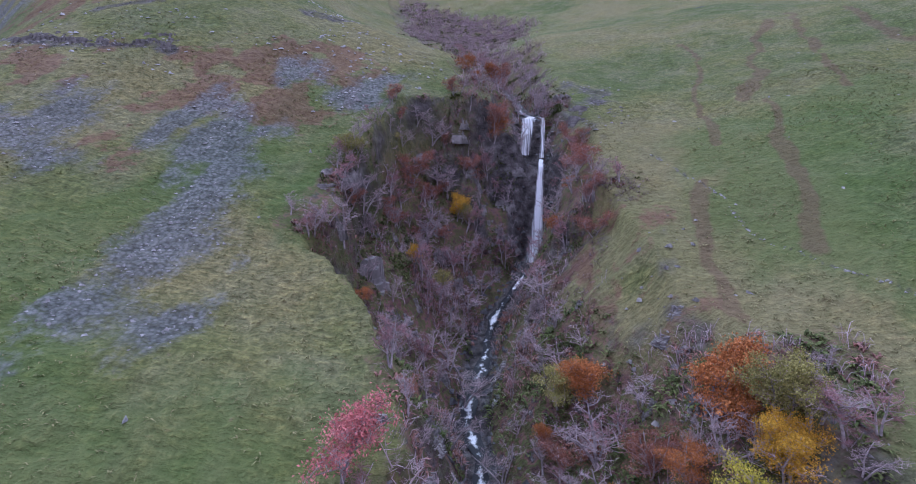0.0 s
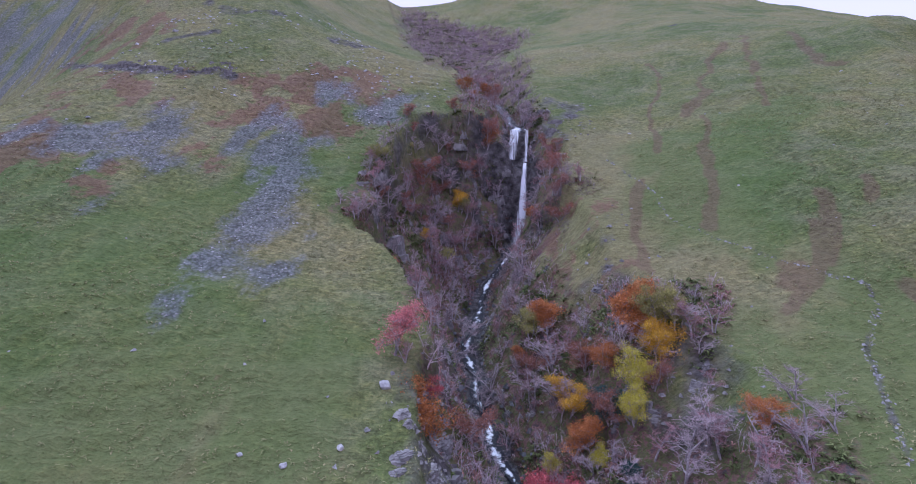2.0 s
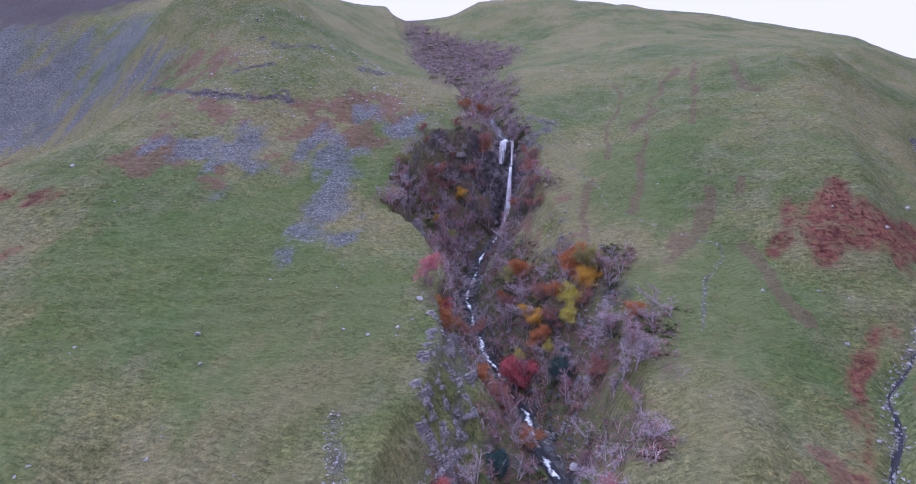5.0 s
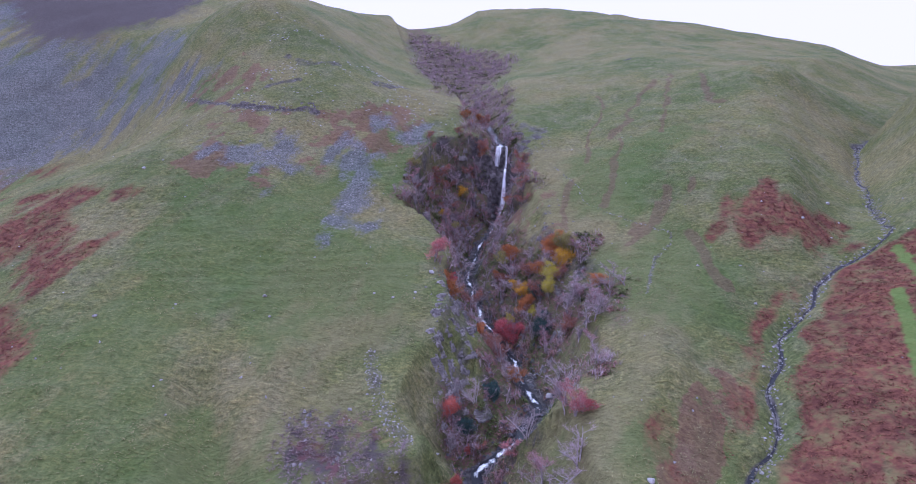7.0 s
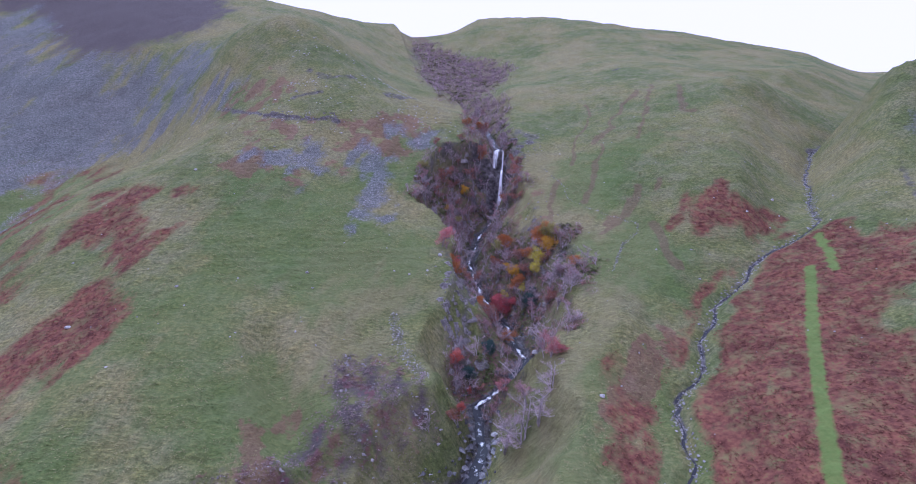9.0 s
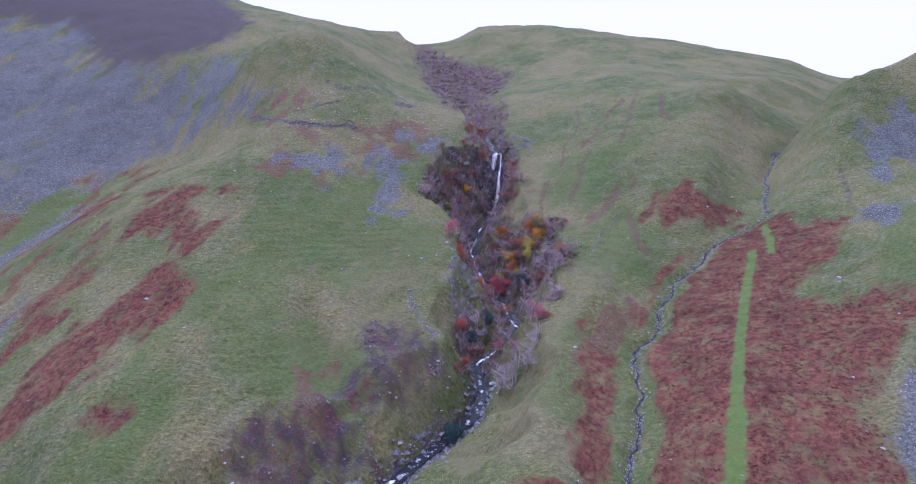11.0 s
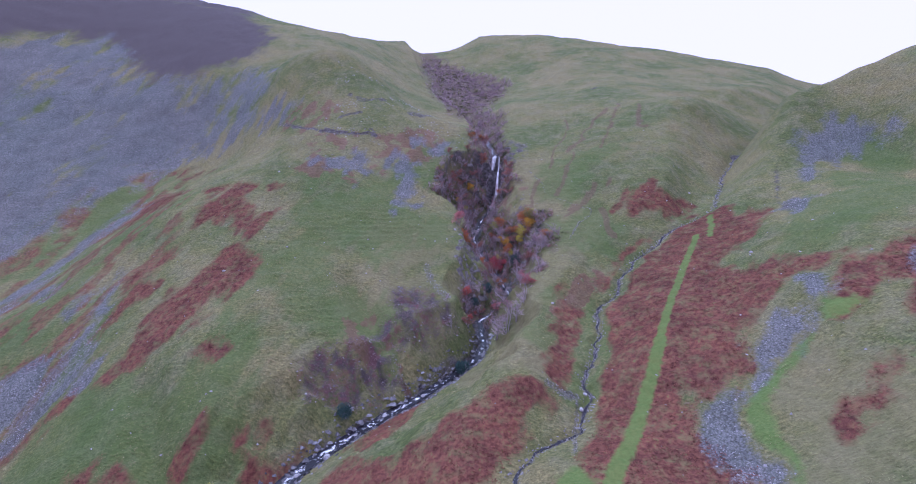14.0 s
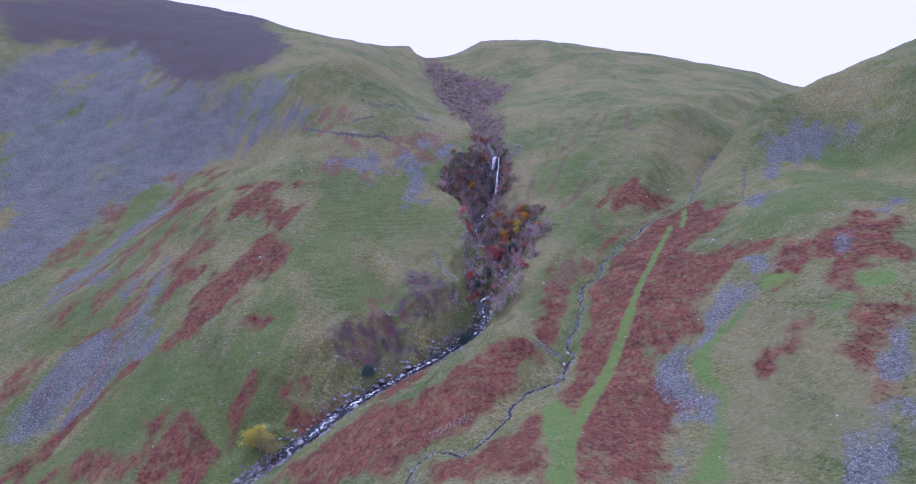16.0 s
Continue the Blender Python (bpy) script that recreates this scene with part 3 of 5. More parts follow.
patch("bracken", [(65.4, -66.7), (69.6, -65.3), (73.3, -66.1), (77.6, -66.9), (72.7, -72.8), (69.5, -72.1), (65.5, -74.6), (62.4, -77.4), (60.1, -82.6), (61.5, -86), (58.2, -90), (57.5, -88), (57.2, -85.2), (59.2, -81.6), (59, -78.2), (59, -75.6), (62.4, -73.6)])
patch("scree", [(64.3, -36.8), (68.5, -37.9), (64.7, -43.3), (61, -46.3), (59.1, -49.8), (53.7, -53.1), (48.8, -55.4), (44.8, -57.8), (41.3, -60.2), (39.1, -61.2), (36.7, -65.5), (37.4, -70.1), (39.5, -72.1), (38.8, -75.5), (35.7, -78.8), (32.4, -80.7), (28.9, -85.4), (25, -90), (21.8, -94.5), (19.9, -94.4), (22.4, -88.2), (26.5, -83.6), (30.1, -79.7), (32.9, -74.3), (32.1, -70.1), (30.3, -66.6), (30.9, -60.2), (33.5, -57.9), (38, -58.4), (43.5, -56.8), (46.7, -52.4), (47.2, -48.4), (51.8, -46.9), (56.2, -43.3), (60.6, -42.3)])
patch("scree", [(82.1, -41.8), (86.9, -39.3), (83.6, -44.3), (78.8, -46.5)])
patch("scree", [(67.4, -74), (71, -74.6), (62.1, -85.3), (61.3, -83.3), (63.4, -78.5)])
patch("scree", [(48.5, -92.3), (54.2, -89.1), (59, -89), (49.5, -100.2), (40.6, -96.9), (43.3, -95.2)])
patch("scree", [(117.7, 45.8), (129.6, 50.6), (141.6, 47.9), (148.3, 38.3), (137.3, 40.7), (124, 37), (105.5, 21), (105.8, 28.6)])
patch("scree", [(90.2, 8.1), (93.8, 3.2), (85.4, -3.5), (84.2, 3.9)])
patch("scree", [(101.8, -28.7), (107.5, -27.1), (99.7, -33.1)])
patch("green_path", [(38.9, -63), (41.7, -60.6), (46.9, -57.1), (53.7, -53.1), (56.8, -51.7), (53, -55.5), (47.1, -58.8), (42.1, -63.3), (41.1, -67.7), (40.8, -72.7), (38.5, -77), (35.1, -82.7), (32.5, -87.8), (30.7, -94.1), (24.4, -94.2), (28.6, -88.8), (33.9, -82.3), (38.8, -75.5), (39.9, -71.3), (37.9, -67.8)])
patch("green_path", [(62.1, -44.3), (66.2, -46.3), (68.6, -48.4), (62.7, -50), (59.1, -49.8)])
patch("green_path", [(76.4, -54.9), (81.2, -57.6), (78.5, -62.3), (74.5, -61.8), (73.2, -58.4)])
patch("green_path", [(65.5, -62), (70.1, -60.2), (65.8, -64.7), (62.8, -64.4)])
patch("scrub", [(-38.5, 350), (-31, 345), (-16, 306), (2.5, 280.5), (24.9, 256.1), (29.5, 233.7), (24.1, 198.7), (14.2, 178), (6.6, 157), (3.1, 146.5), (-2.2, 132.9), (-9.7, 157), (-20.5, 220.9)])
patch("scrub", [(3.1, 146.5), (12, 166.6), (19.6, 151), (18.5, 124.5), (14.3, 104.5), (11.8, 93.5), (6.8, 77.8), (3.4, 77.9), (1.4, 87)])
# dark green grass of the lower west slope, partly painted in for shade
patch("lush", [(-89.3, -51.5), (-79, -43.6), (-74.1, -33.2), (-67.8, -46.5), (-56.6, -60.4), (-94.3, -53.9)])
patch("ling", [(9.4, 54.9), (12.8, 54.1), (16.7, 56.2), (18.8, 53.7), (15.4, 48.2), (12.5, 47.4), (9.3, 44.4), (6.2, 45)])
patch("rock", [(12.8, 39), (15, 37.6), (17.5, 34.6), (16.2, 32.6), (14.3, 35.6), (13, 38)])
patch("rock", [(16.6, 43.7), (19.3, 43.7), (17.9, 38.5), (16.4, 38.1)])
patch("redgrass", [(9.3, 44.4), (12.5, 47.4), (15.7, 45.7), (15.1, 40.6), (12.5, 39.4), (9.4, 40.1)])
patch("rock", [(-4.6, 15), (-0.7, 26.8), (0.9, 18.1), (-0.2, 6.6), (-2.6, 3.9)])
patch("ling", [(-2.8, 3.5), (-0.2, 6.6), (0.8, 5.3), (2.2, 2.9), (-0.3, 2), (-4.3, -1.4), (-4.2, 0.8)])
patch("scrub", [(-3.5, -0.7), (2.2, 2.6), (3.8, 1.7), (-0.4, -1.7), (-2.7, -3.9)])
patch("ling", [(-23.1, -7.6), (-15.1, -5.4), (-11.4, -6.3), (-8.8, -10.5), (-11, -14.1), (-19.5, -15), (-23, -12.1)])
# deep green over the lower west slope: green grass plus painted vignetting and shade
patch("lush", [(-111.3, -46.5), (-90.1, -39.6), (-78.2, -34.1), (-65, -29.6), (-53.3, -32.8), (-55.2, -40), (-53.8, -48.2), (-41.6, -65.3)])
patch("lush", [(-140.2, -14.6), (-138.6, -3.2), (-124, 0.1), (-107.7, -5.1), (-102.1, -20.3), (-109.9, -26.1), (-116.6, -32.3), (-122, -36.9)])
patch("lush", [(34.8, 27.3), (41.8, 23.9), (42.4, 18.9), (30.4, 4.6), (23.9, 4.5), (26.5, 13.5)])
patch("lush", [(-59.3, 39.3), (-40.8, 38.9), (-28.6, 25.5), (-28.3, 16.1), (-32.4, 11.1), (-38.4, 13.2)])
patch("lush", [(34.4, 58.9), (57.6, 66.6), (34.4, 38), (30.8, 43.2)])
patch("lush", [(-57.6, -12.5), (-55.4, -4.2), (-49.6, 3.5), (-38.9, -0.3), (-37.9, -12), (-43.3, -22.7), (-55, -26.1), (-65.3, -18.5)])
patch("heather", [(-320, 205), (-243, 255), (-159, 232), (-148, 238), (-172, 305), (-330, 330)])
patch("lush", [(131.5, 38.5), (147.7, 17.6), (103.9, -34.1), (97.9, -28), (73.3, -24.6), (87, -9.5)])
patch("straw", [(-35.2, 4.8), (-22.7, 15.2), (-9.7, 17.3), (-3.7, 7.2), (-5, -3.2), (-15.3, -4.5), (-24.9, -1.8)])
patch("straw", [(16.1, 2.6), (24.3, 5.7), (31.8, 24.5), (24, 16.1), (18.5, 6), (12.3, -0.3), (9.8, -9.1), (11.1, -17.3), (15, -20), (18.5, -11.3)])
patch("straw", [(14.6, 53.3), (23.4, 56.4), (28.2, 47.8), (24.4, 37.4), (16.4, 32.3), (13.1, 41.5)])
patch("straw", [(55.6, -55.9), (69, -53.5), (68.1, -61.5), (60.3, -66.5), (58.1, -80.7), (56.1, -85.7), (43.3, -95.2), (33.7, -94.4), (32.5, -90.9), (38.9, -77.2), (41.6, -67.9), (45, -60.9)])
strip("green_path", [(72, 17.9), (69.7, 12), (65.3, 3.5)], 0.8)
strip("green_path", [(62.8, 6.3), (50.4, -12.8), (40.1, -30.1), (34.7, -39.8), (30.3, -47.4)], 0.85)
strip("green_path", [(34.7, -39.8), (30.3, -47.4), (27.5, -52.3), (21.6, -62), (16.8, -69.6), (13.8, -75.5), (10.1, -84.7), (6.9, -95.7)], 1.25)
patch("green_path", [(8.8, -69.1), (12.3, -67.8), (14.2, -71.5), (12.2, -80.1), (8.3, -96.2), (4.5, -95.7), (6.3, -88.6), (7.5, -75.6)])
patch("lush", [(21, -69.9), (25.8, -66.7), (26.8, -70.1), (23.9, -75.4), (21.2, -74.4)])
patch("lush", [(52.1, 3.7), (54.6, 1.1), (53.1, -2.8), (50.5, -0.7)])
patch("scree", [(-29.9, 61.3), (-28.9, 63.5), (-26.4, 61.4), (-24.2, 56.8), (-23.2, 59.2), (-20.9, 58.6), (-19.9, 52.8), (-20.6, 46.9), (-20.7, 42.5), (-19.2, 39.8), (-20.8, 38.4), (-21.7, 35.4), (-18.5, 33.1), (-18.7, 30.5), (-22.9, 29.7), (-25.3, 30), (-25, 26.2), (-25.3, 24.8), (-25.9, 28), (-26, 31.6), (-26.6, 36.9), (-25.6, 40.7), (-26.5, 45), (-27.9, 46.7), (-27.7, 50.4), (-30.7, 52.1), (-32.1, 55.7), (-29.8, 58.4)])
patch("scree", [(-52, 48.1), (-52.8, 52.5), (-47.6, 51.7), (-44.2, 53.9), (-42.5, 58.4), (-41.3, 59.5), (-39.7, 55.3), (-38.2, 49.9), (-36.5, 48), (-37.7, 46.1), (-41.5, 49), (-43.8, 47.9), (-43.2, 43.5), (-45.8, 45.3), (-49, 45.9)])
patch("scree", [(-61, 51.5), (-60.2, 54), (-53.7, 50.5), (-54.4, 48.4), (-58.5, 48.9)])
patch("scree", [(-15.6, 65.6), (-13.6, 71.9), (-9.1, 77.7), (-7.1, 72.1), (-9.3, 68.4), (-6.4, 68.3), (-8, 64.5), (-12, 67)])
patch("scree", [(-23.9, 71.3), (-19.9, 73.7), (-18, 68.8), (-21.4, 66.8)])
patch("scree", [(-113.5, 113.3), (-109.4, 119.4), (-91.5, 105.7), (-79.6, 98.4), (-82.6, 96.7), (-89.9, 97.4), (-102.2, 104.1)])
patch("scree", [(-40.9, 36), (-41.8, 40.3), (-40.1, 38.5), (-39.9, 35.4)])
patch("redgrass", [(-74, 89.6), (-70.8, 92.5), (-60.8, 83.5), (-63, 79.6), (-69.9, 81.6)])
patch("redgrass", [(-58.3, 64.3), (-50.7, 65.6), (-42, 64.7), (-43.4, 60.3), (-48.5, 55.7), (-47.4, 52.7), (-51.9, 56)])
patch("redgrass", [(-38.1, 61.9), (-32.7, 66.6), (-31.3, 65.4), (-36.8, 61.1)])
patch("redgrass", [(-27.9, 69.7), (-23.6, 76.3), (-17.4, 76.7), (-14.8, 73.5), (-16.7, 66.7), (-21.7, 63.8), (-25.9, 64.4)])
patch("redgrass", [(-41.8, 44.6), (-38.7, 49.3), (-36.8, 48.6), (-38.9, 44.3)])
patch("redgrass", [(-57.3, 46.4), (-57.3, 50.2), (-54.5, 47.6), (-54.1, 44.3)])
patch("bracken", [(-69.3, 35.3), (-65.4, 35.8), (-62.4, 33.8), (-65.8, 32.4)])
strip("redgrass", [(18.2, -22.5), (27.2, -11.1), (31.9, -5.8)], 2.0)
strip("soil", [(68.1, 116.8), (58.8, 104.8), (50.3, 89.5), (44.5, 78), (40.3, 72.5)], 0.98)
strip("soil", [(42.1, 70.8), (37.6, 60), (34.2, 52.1), (31.5, 45.8), (29.2, 41.5)], 0.75)
strip("soil", [(76.1, 124.1), (68.5, 105.2), (59.5, 85.3), (53.1, 71.1)], 0.6)
strip("soil", [(82.2, 113.5), (77.7, 101.6), (74.5, 90.8), (77, 87.8)], 0.98)
strip("soil", [(25.2, 53.2), (21.5, 42.6), (19.3, 35.6)], 0.68)
strip("soil", [(42.6, 42.4), (40.8, 37.5), (36.8, 32.9)], 0.98)
strip("soil", [(33.8, 33.4), (32.6, 30.6)], 1.12)
strip("soil", [(48.4, 43.4), (46.6, 39.9)], 0.68)
strip("soil", [(46.7, 112.6), (45.7, 100.4), (35.1, 76.3), (31, 61.3)], 0.45)
strip("soil", [(41.5, 28.3), (41.4, 21.3), (40.5, 13)], 1.05)
strip("soil", [(39.4, 38.5), (35.5, 32.4), (29.9, 26.9)], 0.75)
strip("rock", [(71.4, 161.9), (77, 167.5), (81, 165)], 1.0)
strip("lush", [(26.5, -14), (22.6, -29), (15.2, -47)], 3.0)
strip("lush", [(31, -18), (28, -29), (21, -47)], 1.6)
strip("stones", [(22.8, 60.6), (24.4, 55.8), (26.1, 50.1), (26.3, 44.5), (28.4, 41.3), (30.6, 37.5), (33.1, 35.1), (33.9, 33.4), (35.5, 31.4)], 0.16)
strip("stones", [(35.5, 31.4), (37.9, 29.8), (38.4, 28.6), (37.5, 26.3)], 0.2)
strip("stones", [(37.5, 26.3), (34.7, 23.4), (32.9, 21.3), (31.9, 19.2), (30.2, 16.2), (28.9, 13.4), (27.9, 11.3)], 0.3)
strip("stones", [(102.4, 35.4), (96.4, 25.6), (91.5, 17.3), (84.4, 0.3)], 0.8)
patch("heather", [(-26.9, 314.5), (-9.6, 280.5), (23.4, 237.7), (20.7, 203.9), (8.3, 177.8), (3.1, 148.1), (-2.2, 132.9), (-13.4, 170.3), (-25.6, 246.6), (-35.1, 296)])
patch("straw", [(16, 7), (22, 5), (34, 29), (41, 32), (29, 11), (18, -10), (11, -17), (8, -11)])
patch("straw", [(19, 64), (25, 61), (25, 42), (23, 32), (17, 35), (16, 50)])
patch("straw", [(-30, -3), (-12, 10), (-5, 0), (-15, -14), (-26, -12)])
patch("rock", [(-5, 11), (-2, 21), (3, 23), (3, 19), (-3, 8)])
patch("rock", [(18, 94), (24, 89), (22, 76), (18, 81)])
patch("rock", [(12, 40), (15, 38), (16, 35), (14, 35), (13, 38)])
patch("rock", [(18, 47), (19, 44), (17, 39), (17, 41)])
patch("rock", [(20, 24), (22, 24), (22, 22), (18, 21), (18, 23)])
patch("lush", [(28, -12), (22, -21), (19, -39), (22, -41), (28, -26)])
patch("lush", [(-75, -25), (-66, -20), (-64, -33), (-62, -45), (-71, -37)])
patch("lush", [(-34, -10), (-31, -8), (-26, -17), (-30, -16)])
patch("lush", [(-37, 15), (-31, 18), (-29, 16), (-33, 12)])
patch("lush", [(-46, 15), (-26, 19), (-24, 16), (-40, 11)])
patch("lush", [(16, -14), (20, -11), (16, -22), (13, -33), (8, -34)])
patch("lush", [(-28, 53), (-18, 62), (-14, 47), (-18, 39)])
# next three: green grass, also laid to darken the west side like lens vignetting
patch("lush", [(-108, -24), (-63, -28), (-57, -50), (-56, -59), (-99, -49)])
patch("lush", [(-63, 38), (-47, 39), (-31, 18), (-28, 3), (-34, 3)])
patch("lush", [(-73, -10), (-59, -4), (-36, -8), (-29, -24), (-60, -26)])
patch("scrub", [(-9, 63), (-4, 70), (5, 73), (10, 89), (15, 96), (17, 82), (17, 71), (16, 57), (18, 55), (12, 52), (9, 56), (8, 54), (11, 42), (14, 37), (18, 33), (24, 33), (23, 28), (20, 24), (11, 22), (-1, 18), (-2, 22), (-3, 22), (-4, 26), (-7, 45), (-10, 47), (-13, 44), (-13, 46), (-12, 53)])
patch("scrub", [(3, 44), (19, 31), (23, 32), (23, 27), (18, 23), (19, 15), (25, 17), (26, 15), (18, 6), (15, 11), (13, 9), (18, 4), (17, -5), (11, 6), (6, -4), (6, -8), (-2, -8), (-3, -5), (-5, -2), (-5, -2), (-3, 2), (2, 6), (2, 22)])
patch("scrub", [(15, 24), (21, 18), (26, 12), (21, 6), (13, 16)])
patch("scrub", [(6, 204), (11, 135), (5, 80), (10, 104), (10, 89), (6, 77), (2, 79), (1, 90)])
patch("rock", [(-4, 14), (2, 17), (2, 8), (-1, 7), (-3, 6)])
patch("rock", [(20, 25), (22, 23), (20, 19), (18, 20)])
patch("rock", [(15, 39), (17, 38), (17, 34), (15, 36)])
patch("lush", [(-42, 38), (-28, 44), (-17, 30), (-11, 21), (-10, 17), (-25, 17)])
patch("rock", [(12, 83), (17, 85), (18, 77), (18, 69), (16, 71)])
strip("stones", [(-11.7, -22.9), (-6.6, -18.4)], 1.2)
strip("stones", [(11.2, -48.9), (14.3, -49.1), (16.7, -48.5)], 0.9)
strip("stones", [(-11.7, -70.0), (-8.4, -70.1), (-5.2, -69.6)], 0.7)
strip("rock", [(-60.0, 71.6), (-56.0, 71.1), (-52.0, 69.2), (-46.5, 68.2), (-41.5, 69.6), (-37.8, 69.4)], 1.0)
strip("rock", [(-53.6, 79.7), (-49.7, 81.4), (-45.1, 82.4)], 0.9)
strip("rock", [(-52.3, 94.3), (-46.1, 91.3), (-37.3, 94.6)], 1.2)
strip("rock", [(-25.5, 91.3), (-19.3, 93.3), (-13.8, 105.1)], 1.6)
strip("rock", [(-85.1, 94.4), (-62.1, 73.8)], 0.7)
strip("straw", [(-4.1, -24.9), (2.2, -43.9), (9.6, -44.2)], 2.5)
strip("lush", [(-33.5, -5.8), (-29.6, -15.1), (-25.1, -20.1)], 2.0)
strip("stones", [(-13.9, 2.7), (-12.4, -2.3), (-9.8, -7.5), (-7.8, -9.8)], 0.9)
strip("stones", [(16.6, -47.8), (14.2, -56.1), (12.5, -63.8)], 0.4)
strip("stones", [(-19.9, -24.7), (-17.4, -27.2)], 1.0)
strip("rock", [(112, 79), (135, 92), (160, 108), (230, 165)], 1.8)

# ---- ground: one sheet to the horizon ----
def steps(marks):
    """Grid lines from (start, spacing) marks."""
    out = []
    for (a, s), (b, _) in zip(marks[:-1], marks[1:]):
        k = max(1, round((b - a) / s))
        out += [a + (b - a) * i / k for i in range(k)]
    return np.array(out + [marks[-1][0]])


GX = steps([(-3000, 500), (-1000, 100), (-400, 20), (-260, 2.4), (-140, 1.0), (-72, 0.42), (64, 1.2), (110, 2), (190, 4), (330, 12), (450, 90), (1000, 500), (3000, 1)])
GY = steps([(-3000, 500), (-1000, 120), (-300, 20), (-180, 4), (-105, 1.0), (-62, 0.42), (88, 0.9), (130, 1.5), (310, 4), (440, 20), (600, 100), (1000, 500), (3000, 1)])


def sheet(name, xs, ys, zs, material):
    ny, nx = zs.shape
    me = bpy.data.meshes.new(name)
    me.vertices.add(nx * ny)
    me.vertices.foreach_set("co", np.column_stack([xs.ravel(), ys.ravel(), zs.ravel()]).astype(np.float32).ravel())
    i = np.arange(nx * ny).reshape(ny, nx)
    quads = np.stack([i[:-1, :-1], i[:-1, 1:], i[1:, 1:], i[1:, :-1]], -1).reshape(-1, 4)
    me.loops.add(quads.size)
    me.polygons.add(len(quads))
    me.loops.foreach_set("vertex_index", quads.astype(np.int32).ravel())
    me.polygons.foreach_set("loop_start", np.arange(0, quads.size, 4, dtype=np.int32))
    me.polygons.foreach_set("use_smooth", np.ones(len(quads), bool))
    me.update()
    me.validate()
    me.materials.append(material)
    return me


def colours(me, name, *channels):
    a = me.attributes.new(name, "FLOAT_COLOR", "POINT")
    while len(channels) < 4:
        channels = (*channels, np.ones_like(channels[0]))
    a.data.foreach_set("color", np.stack([c.ravel() for c in channels], -1).astype(np.float32).ravel())


MX, MY = np.meshgrid(GX, GY)
MZ = height(MX, MY)
outside = np.clip((np.maximum(abs(MX) - 420, abs(MY - 90) - 380)) / 1500, 0, 1)
MZ = MZ * (1 - outside) + 40 * outside
ground_mesh = sheet("ground", MX, MY, MZ, GROUND)
slope = np.hypot(*np.gradient(MZ, GY, GX))
WOOD = covered("scrub", MX, MY)
wet = np.exp(-((MX - 11) / 6) ** 2 - ((MY - 71) / 6) ** 2)
bed_near = along([q[:2] + (1,) for q in GORGE[6:30]], MX, MY)[0]
crags = np.clip(0.6 * wet + np.clip((slope - 2.0 + 1.4 * mottle(MX / 2.6, MY / 2.6, 47)) / 2.4, 0, 0.5), 0, 0.85) * np.clip(WOOD * 3, 0, 1)
# dark rock tone along the bed: wet rock and the gorge's deep shade, painted
crags = np.maximum(crags, 0.9 * np.clip(1.9 - bed_near / 1.1 + 0.5 * mottle(MX / 1.4, MY / 1.4, 45), 0, 1))
beck_near = along(BECK, MX - wander(MY), MY)[0]
crags = np.maximum(crags, 0.85 * np.clip(1.25 - beck_near / 0.45 + 0.4 * mottle(MX / 2, MY / 2, 46), 0, 1))
banks = np.clip((beck_near - 1.4 + 1.2 * mottle(MX / 4, MY / 4, 44)) / 1.6, 0, 1)
LING = covered("ling", MX, MY)
# the streaky slope below the great scree: bracken, grass and stones in runs down the hill
cos_run, sin_run = math.cos(0.26), math.sin(0.26)
runs_across, runs_down = MX * cos_run - MY * sin_run, MX * sin_run + MY * cos_run
MOSAIC = covered("mosaic", MX, MY)
fern_bits = MOSAIC * np.clip(2.6 * rough(runs_across / 5, runs_down / 9, 3, 81) - 0.35, 0, 0.66)
green_bits = MOSAIC * np.clip(0.25 + 2.4 * rough(runs_across / 6, runs_down / 14, 3, 82), 0, 0.9)
colours(ground_mesh, "cover", np.maximum(covered("bracken", MX, MY) * banks, fern_bits), covered("scree", MX, MY) * (1 - 0.6 * np.maximum(fern_bits, green_bits)), np.maximum(np.maximum(covered("rock", MX, MY) * 0.62, covered("stones", MX, MY) * 0.5), crags))
colours(ground_mesh, "cover2", np.maximum(covered("lush", MX, MY), green_bits), np.maximum(covered("heather", MX, MY) * np.where(MX > -70, 0.85, 1.0), LING * (0.5 + 0.45 * mottle(MX / 1.3, MY / 1.3, 48))), covered("soil", MX, MY))
colours(ground_mesh, "cover3", WOOD, covered("green_path", MX, MY), np.maximum(covered("redgrass", MX, MY), LING * (0.3 + 0.3 * mottle(MX / 2.2, MY / 2.2, 49))), covered("straw", MX, MY))
tagged(new("ground", ground_mesh), "steep grassy fellside with bracken, scree and a wooded gorge", "hillside", kind="structure")


def ground_at(x, y):
    """Height of the sheet itself at single places or arrays."""
    x, y = np.atleast_1d(np.asarray(x, float)), np.atleast_1d(np.asarray(y, float))
    i = np.clip(np.searchsorted(GX, x) - 1, 0, len(GX) - 2)
    j = np.clip(np.searchsorted(GY, y) - 1, 0, len(GY) - 2)
    u, v = (x - GX[i]) / (GX[i + 1] - GX[i]), (y - GY[j]) / (GY[j + 1] - GY[j])
    return (MZ[j, i] * (1 - u) + MZ[j, i + 1] * u) * (1 - v) + (MZ[j + 1, i] * (1 - u) + MZ[j + 1, i + 1] * u) * v


# ---- water ----
FOAM = water_material("broken_water", 0.30, 0.62, (1.2, 1.2, 0.5))
